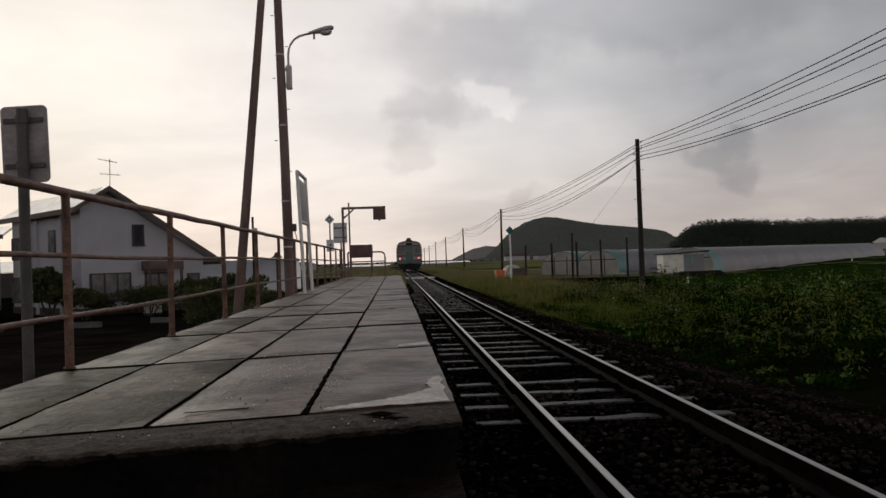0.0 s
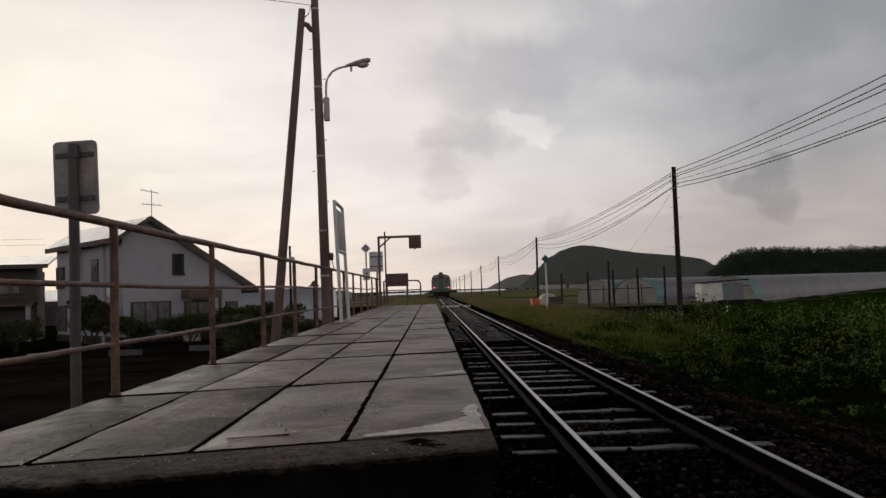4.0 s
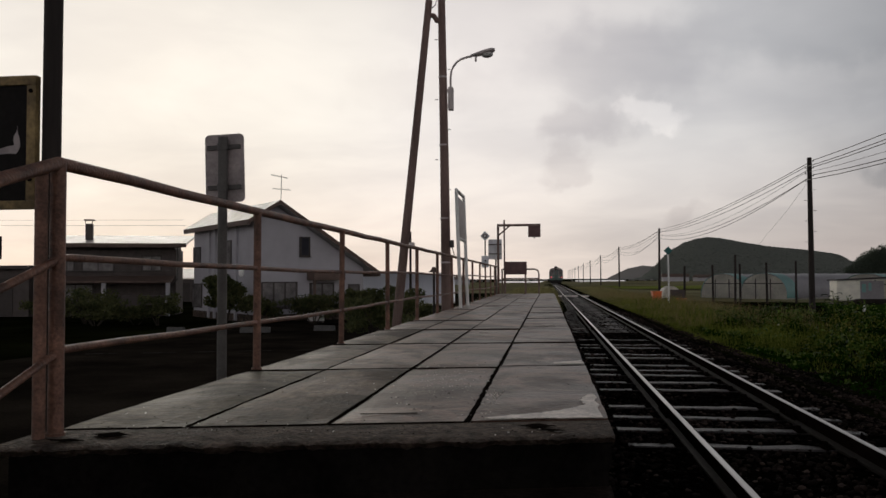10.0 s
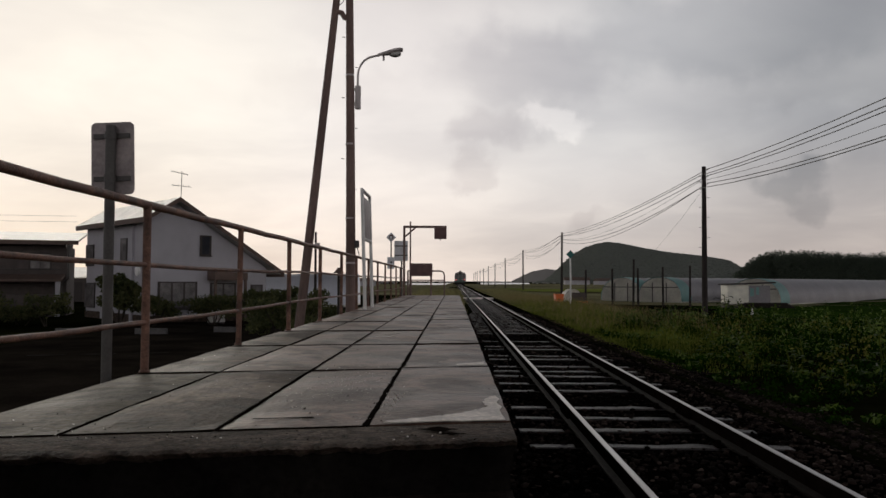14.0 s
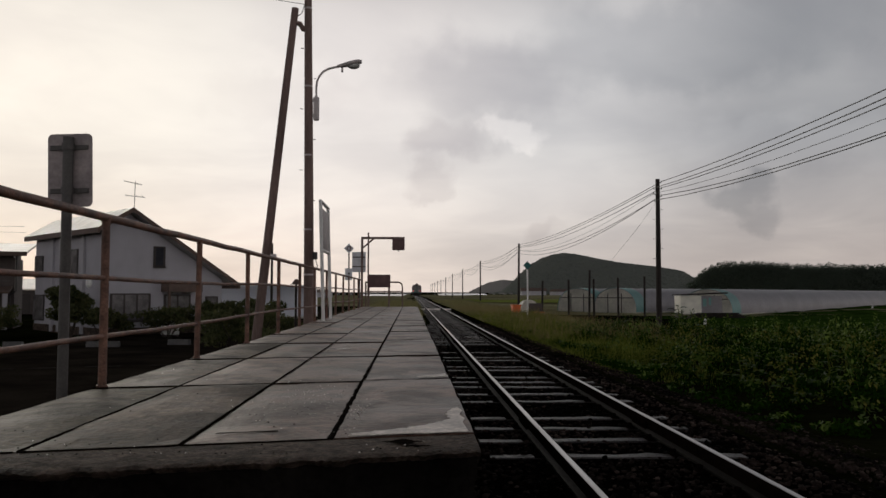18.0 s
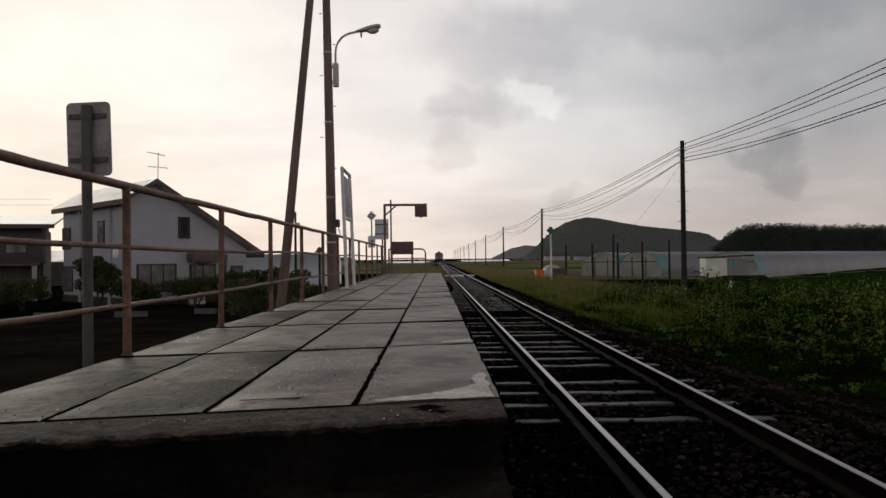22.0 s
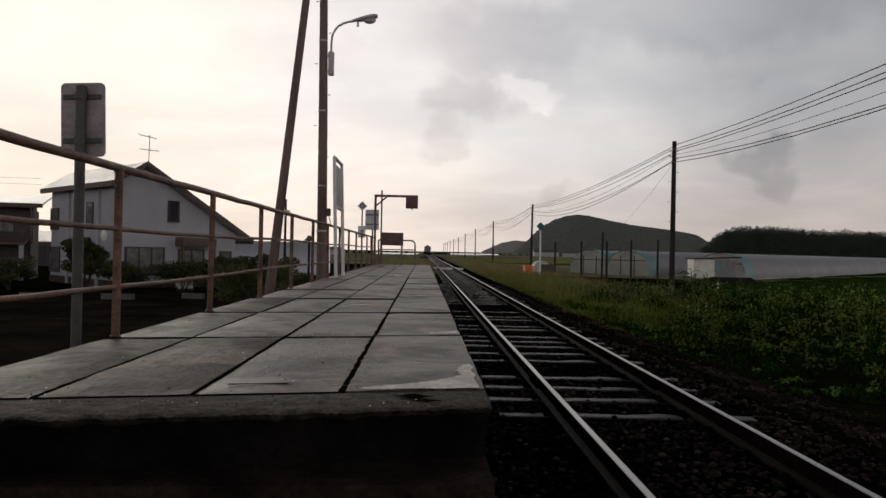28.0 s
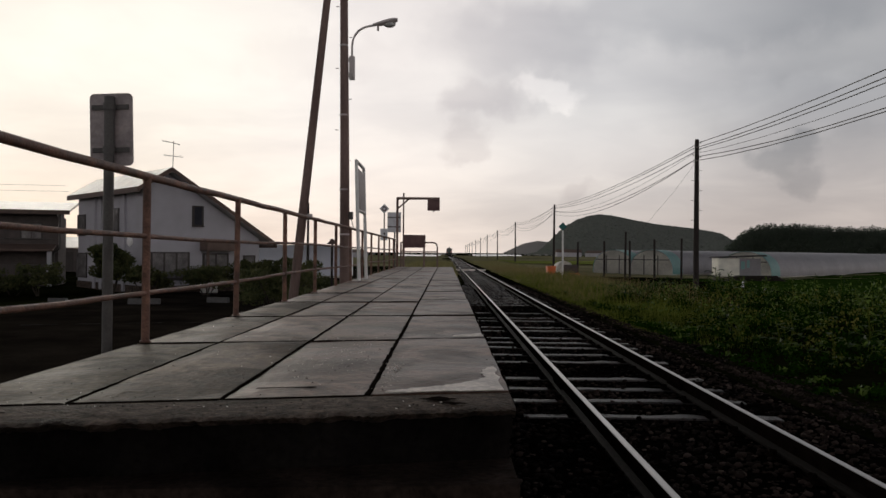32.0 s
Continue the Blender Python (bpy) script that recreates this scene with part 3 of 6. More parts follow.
def field_sheet(name, x0, x1, y0, y1, material, label, seed, lift=0.05):
    """A field laid on the land, with an uneven rim."""
    r = np.random.default_rng(seed)
    nx, ny = 40, 60
    u, v = np.linspace(0, 1, nx), np.linspace(0, 1, ny) ** 1.6
    gu, gv = np.meshgrid(u, v)
    wob = 0.9 * np.sin(gv * 37 + seed) * (gu < 0.03) * 1.0
    gx, gy = x0 + (x1 - x0) * gu ** 1.4 + wob, y0 + (y1 - y0) * gv + 1.2 * np.sin(gu * 23 + seed) * (gv < 0.02)
    gz = land(gx, gy) + lift + r.uniform(0, 0.03, gx.shape)
    i, j = np.meshgrid(np.arange(nx - 1), np.arange(ny - 1))
    a = (j * nx + i).ravel()
    f = np.stack([a, a + 1, a + nx + 1, a + nx], -1)
    tagged(new(name, mesh_np(name, np.stack([gx, gy, gz], -1).reshape(-1, 3), f, material, True)), label, "field", kind="structure")


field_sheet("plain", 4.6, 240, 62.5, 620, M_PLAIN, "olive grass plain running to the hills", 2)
field_sheet("green_field", 17.0, 95, 27, 64, M_FIELD, "low bright green field beside the tunnels", 6, 0.04)
field_sheet("green_field", 27.0, 120, 63.9, 112, M_FIELD, "low green field behind the tunnels", 7, 0.07)
field_sheet("meadow", 11.0, 36, 128, 185, M_MEADOW, "bright yellow-green mown meadow", 1, 0.16)
field_sheet("rough_field", 0.2, -6.3, 37, 125, M_PLAIN, "olive rough grass beyond the platform", 3)
field_sheet("far_field", 0.2, -90, 122, 620, M_PLAIN, "olive grass fields beyond the houses", 4)

# ---- track ----
RAIL_L, RAIL_R, MID = 1.10, 2.232, 1.666
track = thing("track", pose(0, 0, 0), "single narrow-gauge railway track on dark ballast", "railway track", kind="structure")


def rail_shapes(x):
    head, web = Shape(), Shape()
    a, b = -8, 900
    head.prism([(x - 0.0215, -0.004), (x + 0.0215, -0.004), (x + 0.021, 0.0), (x - 0.021, 0.0)], "y", a, b)
    web.prism([(x - 0.030, -0.0042), (x - 0.032, -0.034), (x - 0.007, -0.045), (x - 0.007, -0.1085), (x + 0.007, -0.1085), (x + 0.007, -0.045), (x + 0.032, -0.034), (x + 0.030, -0.0042)], "y", a, b)
    foot = Shape().prism([(x - 0.052, -0.142), (x - 0.053, -0.124), (x - 0.010, -0.109), (x + 0.010, -0.109), (x + 0.053, -0.124), (x + 0.052, -0.142)], "y", a, b)
    return head, web, foot


for x in (RAIL_L, RAIL_R):
    head, web, foot = rail_shapes(x)
    web_ob = part("rail", web, M_RAILWEB, track, "rusty rail web with its shade in the colour", smooth=False)
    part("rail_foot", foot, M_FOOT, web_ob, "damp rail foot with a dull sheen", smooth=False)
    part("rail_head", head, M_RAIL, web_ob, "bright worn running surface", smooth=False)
    # fish-plate joints
    for y in (8.0, 21.0, 34.0, 47.0):
        fp = Shape().box((x - 0.028, y - 0.24, -0.115), (x + 0.028, y + 0.24, -0.045))
        for k in (-0.17, -0.06, 0.06, 0.17):
            fp.tube([(x - 0.045, y + k, -0.08), (x + 0.045, y + k, -0.08)], 0.012, 6)
        part("fish_plate", fp, M_RAILWEB, track, "bolted rail joint")


def sleeper_mesh(k):
    r = random.Random(k)
    s = Shape()
    n = 9
    prof = []
    for i in range(n):
        x = -1.05 + 2.1 * i / (n - 1)
        w = 0.084 + r.uniform(-0.010, 0.010)
        z = r.uniform(-0.006, 0.004)
        prof.append([(x, -w, -0.10), (x, -w, z - 0.012), (x, -w + 0.014, z), (x, w - 0.014, z + r.uniform(-0.004, 0.004)), (x, w, z - 0.012), (x, w, -0.10)])
    vs = [p for ring in prof for p in ring]
    fs = [(i * 6 + j, i * 6 + j + 1, i * 6 + j + 7, i * 6 + j + 6) for i in range(n - 1) for j in range(5)]
    fs += [tuple(range(6)), tuple(range((n - 1) * 6, n * 6))[::-1]]
    s.put(vs, fs)
    return mesh_of("sleeper", s, M_TIE, smooth=False)


def tie_plate_mesh():
    s = Shape().box((-0.11, -0.075, 0.0), (0.11, 0.075, 0.016))
    for sx in (-1, 1):
        s.box((sx * 0.078 - 0.014, -0.014, 0.016), (sx * 0.078 + 0.014, 0.014, 0.05))
        s.tube([(sx * 0.078, 0.045, 0.016), (sx * 0.078, 0.045, 0.045)], 0.012, 6)
    return mesh_of("tie_plate", s, M_RAILWEB)


SLEEPER_TOP = -0.160
sleepers = [sleeper_mesh(k) for k in range(5)]
plate = tie_plate_mesh()
# uneven spacing of the old sleepers; some lie sunk under the stones
LAID = [4.82, 5.41, 6.13, 6.75, 7.45, 8.11, 8.76, 9.42, 10.12, 10.80, 11.64, 12.24, 12.93, 13.60, 14.10, 14.77, 15.42, 16.14, 16.92, 17.60, 18.26, 18.95, 19.62, 20.30, 20.95, 21.64, 22.30, 22.93]
SUNK = (4.82, 5.41, 6.13, 9.42, 13.60, 15.42, 17.60, 18.95, 19.62, 20.30)
TIES = [4.82 - 0.66 * k for k in range(16, 0, -1)] + LAID + [22.93 + 0.662 * k for k in range(1, 88)]
for k, y in enumerate(TIES):
    t = piece("sleeper", sleepers[k % 5], track, pose(MID + rng.uniform(-0.03, 0.03), y, SLEEPER_TOP - (0.022 if y in SUNK else 0), 0, 0, rng.uniform(-1.2, 1.2)))
    if y < 30:
        for x in (RAIL_L, RAIL_R):
            p = piece("tie_plate", plate, track, pose(x, y, SLEEPER_TOP))
rest = Shape()
for k in range(1, 300):
    y = TIES[-1] + k * 0.662
    rest.box((MID - 1.05, y - 0.1, -0.26), (MID + 1.05, y + 0.1, SLEEPER_TOP))
tagged(part("far_sleepers", rest, M_TIE, track, "far run of dark wooden sleepers", smooth=False), kind="stuff")

# ballast shoulder and stones
def build_ballast():
    s = Shape()
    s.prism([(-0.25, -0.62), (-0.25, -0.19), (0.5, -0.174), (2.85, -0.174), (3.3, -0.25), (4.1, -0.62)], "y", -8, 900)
    solo("ballast", s, M_BALLASTBED, "crushed-stone ballast bed under the rails, coloured as in deep shade", "ballast", kind="structure", smooth=False)
    phi = (1 + 5 ** 0.5) / 2
    ico = np.array([(-1, phi, 0), (1, phi, 0), (-1, -phi, 0), (1, -phi, 0), (0, -1, phi), (0, 1, phi), (0, -1, -phi), (0, 1, -phi), (phi, 0, -1), (phi, 0, 1), (-phi, 0, -1), (-phi, 0, 1)]) / 1.9
    tri = np.array([(0, 11, 5), (0, 5, 1), (0, 1, 7), (0, 7, 10), (0, 10, 11), (1, 5, 9), (5, 11, 4), (11, 10, 2), (10, 7, 6), (7, 1, 8), (3, 9, 4), (3, 4, 2), (3, 2, 6), (3, 6, 8), (3, 8, 9), (4, 9, 5), (2, 4, 11), (6, 2, 10), (8, 6, 7), (9, 8, 1)])
    n = 42000
    y = 1.0 + 34 * rng.random(n) ** 1.8
    y[:7000] = rng.uniform(-6, 1.5, 7000)
    x = rng.uniform(-0.1, 5.0, n)
    z = np.where(x < 2.9, -0.174, -0.174 - (x - 2.9) * 0.24)
    z = np.maximum(z, np.where(x > 3.4, land(x, y) + 0.004, -9)) + rng.uniform(-0.012, 0.016, n)
    size = rng.uniform(0.010, 0.026, n)
    bare = np.array([q for q in TIES if q not in SUNK and q < 40])
    keep = ~((np.abs(y[:, None] - bare[None]).min(1) < 0.075) & (np.abs(x - MID) < 1.06) & (rng.random(n) < 0.94))
    x, y, z, size = x[keep], y[keep], z[keep], size[keep]
    n = len(x)
    v = ico[None] * rng.uniform(0.65, 1.3, (n, 12, 1)) * np.stack([rng.uniform(0.8, 1.4, n), rng.uniform(0.8, 1.4, n), rng.uniform(0.55, 0.9, n)], -1)[:, None] * size[:, None, None]
    a = rng.uniform(0, 6.28, n)
    c, s2 = np.cos(a)[:, None], np.sin(a)[:, None]
    v = np.stack([v[..., 0] * c - v[..., 1] * s2, v[..., 0] * s2 + v[..., 1] * c, v[..., 2]], -1) + np.stack([x, y, z], -1)[:, None]
    f = (tri[None] + 12 * np.arange(n)[:, None, None]).reshape(-1, 3)
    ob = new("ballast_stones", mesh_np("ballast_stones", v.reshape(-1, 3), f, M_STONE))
    tagged(ob, "loose dark angular ballast stones between the sleepers", "gravel", kind="stuff")


build_ballast()

# timber crossing beyond the platform's far end
crossing = thing("track_crossing", pose(MID, 60.5, -0.16), "narrow pale boards laid between the rails", "track crossing")
for k, (a, b) in enumerate(((-1.25, -0.66), (-0.46, -0.02), (0.0, 0.46), (0.66, 1.25))):
    part("board", Shape().prism([(-0.28, 0.0), (0.28, 0.0), (0.24, 0.13), (-0.10, 0.13)], "x", a, b), M_MORTAR, crossing)

# ---- platform ----
TOP, EDGE, BACK, FAR, SKEW = 0.64, 0.235, -1.80, 30.6, 0.215
COLS = (EDGE, -0.310, -0.830, -1.340, BACK)
platform = thing("platform", pose(0, 0, 0), "low station platform of weathered wet concrete slabs", "platform", kind="structure")


def skewed(y0, x):
    """The y of a cross joint that meets the track edge at y0."""
    return y0 + SKEW * (x - EDGE)


def slab_shape(xa, xb, ya, yb, top, thick, gap, seed):
    """A slab between x lines and two skewed joints, with a worn, slightly uneven rim."""
    r = random.Random(seed)
    n, m = 4, 10
    s = Shape()
    xs = [xa + gap + (xb - xa - 2 * gap) * i / n for i in range(n + 1)]
    vs, fs = [], []
    for j in range(m + 1):
        for i in range(n + 1):
            k = j / m
            lo, hi = skewed(ya, xs[i]) + 0.024, skewed(yb, xs[i]) - 0.024
            rim = i in (0, n) or j in (0, m)
            dx = r.uniform(-0.003, 0.003) if i in (0, n) else 0
            dy = r.uniform(-0.007, 0.007) if j in (0, m) else 0
            vs.append((xs[i] + dx, lo + (hi - lo) * k + dy, top - (0.006 if rim else 0) + r.uniform(-0.0025, 0.0025)))
    w = n + 1
    for j in range(m):
        for i in range(n):
            fs.append((j * w + i, j * w + i + 1, (j + 1) * w + i + 1, (j + 1) * w + i))
    ring = [i for i in range(w)] + [j * w + n for j in range(1, m + 1)] + [m * w + i for i in range(n - 1, -1, -1)] + [j * w for j in range(m - 1, 0, -1)]
    o = len(vs)
    for q in ring:
        vs.append((vs[q][0], vs[q][1], top - thick))
    c = len(ring)
    for i in range(c):
        k = (i + 1) % c
        fs.append((ring[i], o + i, o + k, ring[k]))
    fs.append(tuple(o + i for i in range(c)))
    return s.put(vs, fs)


EDGE_JOINTS = (5.16, 7.08, 9.38, 11.40, 13.28, 15.60, 18.40, 20.7, 22.8, 25.1, 27.6)


def build_platform():
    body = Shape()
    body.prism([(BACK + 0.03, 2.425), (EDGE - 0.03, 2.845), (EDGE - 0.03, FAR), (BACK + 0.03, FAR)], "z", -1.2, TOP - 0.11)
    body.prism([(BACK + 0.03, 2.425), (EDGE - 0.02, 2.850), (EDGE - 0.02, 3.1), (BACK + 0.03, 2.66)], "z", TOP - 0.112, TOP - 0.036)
    part("core", body, M_WALL, platform, "concrete wall under the slabs, its shade put into the colour", smooth=False)
    fill = Shape()
    fill.prism([(BACK + 0.02, 2.45), (EDGE - 0.02, 2.87), (EDGE - 0.02, FAR - 0.02), (BACK + 0.02, FAR - 0.02)], "z", TOP - 0.11, TOP - 0.035)
    part("joint_fill", fill, M_JOINT, platform, "black soil packed in the joints", smooth=False)
    # end beam
    beam = Shape()
    n, vs, fs = 150, [], []
    r = random.Random(3)
    chip = [0.0] * (n + 1)
    for _ in range(34):
        c, w, d = r.uniform(0, n), r.uniform(1.5, 7), r.uniform(0.006, 0.034)
        chip = [max(q, d * max(0.0, 1 - abs(i - c) / w) ** 0.6) for i, q in enumerate(chip)]
    for i in range(n + 1):
        x = BACK - 0.02 + (EDGE + 0.01 - BACK) * i / n
        y0, y1 = skewed(2.795, x) + chip[i], skewed(3.15, x) - 0.012
        j, e = r.uniform(-0.006, 0.006), r.uniform(-0.004, 0.003)
        vs += [(x, y0 + 0.07, TOP - 0.05), (x, y0 + j + 0.028, TOP - 0.030 + e), (x, y0 + j, TOP - 0.012 + e), (x, y0 + 0.022 + j, TOP - 0.004 + e * 0.5), (x, y1, TOP - 0.004), (x, y1, TOP - 0.05)]
    for i in range(n):
        for k in range(6):
            l = (k + 1) % 6
            fs.append((i * 6 + k, i * 6 + l, (i + 1) * 6 + l, (i + 1) * 6 + k))
    fs += [tuple(range(6)), tuple(range(n * 6, n * 6 + 6))[::-1]]
    part("end_beam", beam.put(vs, fs), M_BEAM, platform, "chipped concrete kerb across the platform's end")
    k = 0
    for c in range(4):
        y = 3.15
        while y < FAR - 0.1:
            end = min(y + 1.96, FAR)
            if c == 0:
                end = min([q for q in EDGE_JOINTS if q > y + 0.1] + [FAR])
            s = slab_shape(COLS[c + 1], COLS[c], y, end, TOP + random.Random(k).uniform(-0.006, 0.004), 0.095, 0.006 if c else 0.010, k)
            part("slab", mesh_of("slab", s, M_EDGESLAB if c == 0 else M_DARKSLAB if c == 3 and y < 5 else M_MIDSLAB if (c == 3 and y < 9) or (c == 2 and y < 5) else M_SLAB, smooth=False), None, platform)
            y, k = end, k + 1


build_platform()


def patch_shape(outline, z, thick=0.003):
    return Shape().prism(outline, "z", z, z + thick)


def build_patches():
    z = TOP - 0.001
    front = ragged([(-0.24, skewed(3.165, -0.24)), (0.20, skewed(3.16, 0.20)), (0.205, 3.80), (0.165, 3.76), (0.13, 3.60), (0.155, 3.47), (0.10, 3.38), (0.02, 3.28), (-0.10, 3.19), (-0.24, skewed(3.20, -0.24))], 6, 0.010, 1)
    part("mortar_patch", patch_shape(front, z + 0.004), M_MORTAR, platform, "pale mortar repair at the slab's corner", smooth=False)
    strip = ragged([(0.02, skewed(5.20, 0.02)), (0.215, skewed(5.20, 0.215)), (0.21, skewed(5.38, 0.21)), (0.03, skewed(5.27, 0.03))], 6, 0.008, 2)
    part("mortar_patch", patch_shape(strip, z + 0.004), M_MORTAR, platform, "pale mortar repair along a joint", smooth=False)
    # flat dark patches paint the shade of broken-out hollows; nothing is cut
    for x, y, w, h, sd in ((-0.045, 2.955, 0.07, 0.040, 3), (0.005, 2.87, 0.05, 0.022, 4), (-1.52, 2.62, 0.075, 0.045, 5), (-1.62, 2.51, 0.07, 0.025, 8)):
        ring = ragged([(x - w, y), (x, y - h), (x + w, y), (x, y + h)], 5, 0.006, sd)
        part("broken_pit", patch_shape(ring, TOP + 0.0015, 0.0015), M_JOINT, platform, "flat dark patch drawn as the shade in a broken-out pit", smooth=False)
    crack = ragged([(-0.75, 3.135), (-0.53, 3.185), (-0.53, 3.197), (-0.75, 3.150)], 6, 0.003, 6)
    part("crack", patch_shape(crack, TOP + 0.0012, 0.0015), M_JOINT, platform, smooth=False)
    for x, y, w, h, sd in ((-0.63, 7.75, 0.11, 0.05, 9), (-0.60, 8.15, 0.09, 0.035, 12), (-0.55, 17.0, 0.12, 0.10, 10), (-0.5, 16.2, 0.10, 0.06, 13), (-0.02, 9.6, 0.10, 0.05, 14), (-0.05, 12.9, 0.12, 0.06, 15), (-0.95, 12.2, 0.10, 0.05, 16), (-0.6, 22.4, 0.13, 0.16, 17)):
        ring = ragged([(x - w, y), (x - w * 0.3, y - h), (x + w, y + 0.02), (x + w * 0.2, y + h)], 6, 0.014, sd)
        part("wet_patch", patch_shape(ring, z + 0.0035, 0.0015), M_WETSLAB, platform, "shining wet patch on a slab", smooth=False)
    r = random.Random(77)
    # soil that fills the long joints unevenly and laps over the slab rims
    for c, lo, hi in ((1, 0.006, 0.012), (2, 0.003, 0.006), (3, 0.001, 0.003)):
        left, right, y = [], [], skewed(3.16, COLS[c])
        while y < FAR - 0.1:
            w = r.uniform(lo, hi) * (1.25 if y < 5 else 1.0)
            x = COLS[c] + r.uniform(-0.0025, 0.0025)
            left.append((x - w, y))
            right.append((x + w * r.uniform(0.5, 1.0), y))
            y += 0.035 + 0.02 * (y - 3)
        part("joint_soil", patch_shape(left + right[::-1], TOP - 0.006, 0.006), M_JOINT, platform, smooth=False)
    # and the cross joints
    for c in range(4):
        ends = EDGE_JOINTS[:6] if c == 0 else [3.15 + 1.96 * k for k in range(5)]
        for y0 in ends:
            near, far, n = [], [], 9
            for k in range(n + 1):
                x = COLS[c + 1] + 0.008 + (COLS[c] - COLS[c + 1] - 0.016) * k / n
                w = r.uniform(0.005, 0.011) + 0.0008 * y0
                near.append((x, skewed(y0, x) - w))
                far.append((x, skewed(y0, x) + w * r.uniform(0.6, 1.0)))
            part("joint_soil", patch_shape(near + far[::-1], TOP - 0.006, 0.005), M_JOINT, platform, smooth=False)
    # pebbles and grit lying on the slabs
    n = 520
    x, y = rng.uniform(BACK + 0.05, EDGE - 0.05, n), 2.75 + 5 * rng.random(n) ** 2.4
    x[:130], y[:130] = rng.normal(-0.56, 0.11, 130), rng.normal(4.2, 0.45, 130)
    x[130:190], y[130:190] = rng.normal(-0.255, 0.02, 60), rng.uniform(3.2, 3.9, 60)
    y = np.maximum(y, 2.80 + SKEW * (x - EDGE))
    w = rng.uniform(0.0015, 0.0048, n)
    oct_ = np.array([(1, 0, 0), (0, 1, 0), (-1, 0, 0), (0, -1, 0), (0, 0, 0.8), (0, 0, -0.3)])
    tri = np.array([(0, 1, 4), (1, 2, 4), (2, 3, 4), (3, 0, 4), (1, 0, 5), (2, 1, 5), (3, 2, 5), (0, 3, 5)])
    v = (oct_[None] * w[:, None, None] * rng.uniform(0.7, 1.3, (n, 6, 1)) + np.stack([x, y, np.full(n, TOP + 0.001)], -1)[:, None]).reshape(-1, 3)
    f = (tri[None] + 6 * np.arange(n)[:, None, None]).reshape(-1, 3)
    half = (n // 2) * 8
    tagged(new("grit", mesh_np("grit", v, f[:half], M_MORTAR)), "pale grit scattered on the wet slabs", "grit", kind="stuff")
    tagged(new("grit", mesh_np("grit", v * np.array([1, 1, 1]), f[half:], M_JOINT)), "dark crumbs of stone lying on the slabs", "grit", kind="stuff")


build_patches()

# steps that lead down from the platform's end
steps = thing("platform_steps", pose(0, 0, 0), "dark concrete steps at the platform's end", "steps", kind="structure")
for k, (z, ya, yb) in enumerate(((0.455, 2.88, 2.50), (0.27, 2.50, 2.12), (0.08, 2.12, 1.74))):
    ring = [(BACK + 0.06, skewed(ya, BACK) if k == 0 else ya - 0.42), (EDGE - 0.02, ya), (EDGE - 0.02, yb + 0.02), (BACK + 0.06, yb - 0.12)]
    part("tread", Shape().prism(ring, "z", -0.9, z), M_STEP, steps, "dark brown concrete step", bevel=0.012)

# ---- railing along the back of the platform ----
def build_railing():
    r = random.Random(11)
    rail = thing("platform_railing", pose(0, 0, 0), "rusty brown pipe railing along the platform's back edge", "railing")
    posts = [2.62, 4.74] + [4.74 + 2.06 * k for k in range(1, 13)]
    fx = lambda y: BACK + 0.035 + 0.035 * max(0.0, (4.74 - y) / 2.12)
    heights = ((1.600, 0.0235, "top_rail"), (1.255, 0.0145, "middle_rail"), (0.925, 0.0145, "lower_rail"))
    for y in posts:
        lean = r.uniform(-0.012, 0.012)
        s = Shape().tube([(fx(y), y, TOP - 0.02), (fx(y) + lean, y, 1.60)], 0.0235 if y > 3 else 0.027, 12)
        s.tube([(fx(y), y, TOP - 0.01), (fx(y), y, TOP + 0.006)], 0.033, 10)
        post = part("post", s, M_RUST, rail)
        part("weld_collar", Shape().tube([(fx(y) + lean, y, 1.57), (fx(y) + lean, y, 1.598)], 0.0265, 10), M_RUST, post)
    for z, rad, name in heights:
        pts, y = [], 2.62
        while y < posts[-1] + 0.05:
            d = min(abs(y - p) for p in posts)
            pts.append((fx(y) + r.uniform(-0.001, 0.001), y, z + r.uniform(-0.0012, 0.0012) - (0.004 if d > 0.7 else 0) + (0.009 * math.sin(y * 0.75) if rad < 0.02 else 0)))
            y += 0.515
        part(name, Shape().tube(pts, rad, 10), M_RUST, rail)
        part("stair_rail", Shape().tube([(fx(2.62), 2.62, z), (fx(2.62) + 0.03, 2.27, z - 0.10), (fx(2.62) + 0.02, 1.60, z - 0.36)], rad, 10), M_RUST, rail, "sloping rail beside the steps")
    part("post", Shape().tube([(fx(2.62) - 0.022, 2.555, -0.3), (fx(2.62) - 0.022, 2.555, 1.575)], 0.0215, 12), M_RUST, rail, "rusty post of the stair rail")
    part("post", Shape().tube([(fx(2.62) + 0.02, 1.62, -0.3), (fx(2.62) + 0.02, 1.62, 1.25)], 0.026, 10), M_RUST, rail)


build_railing()

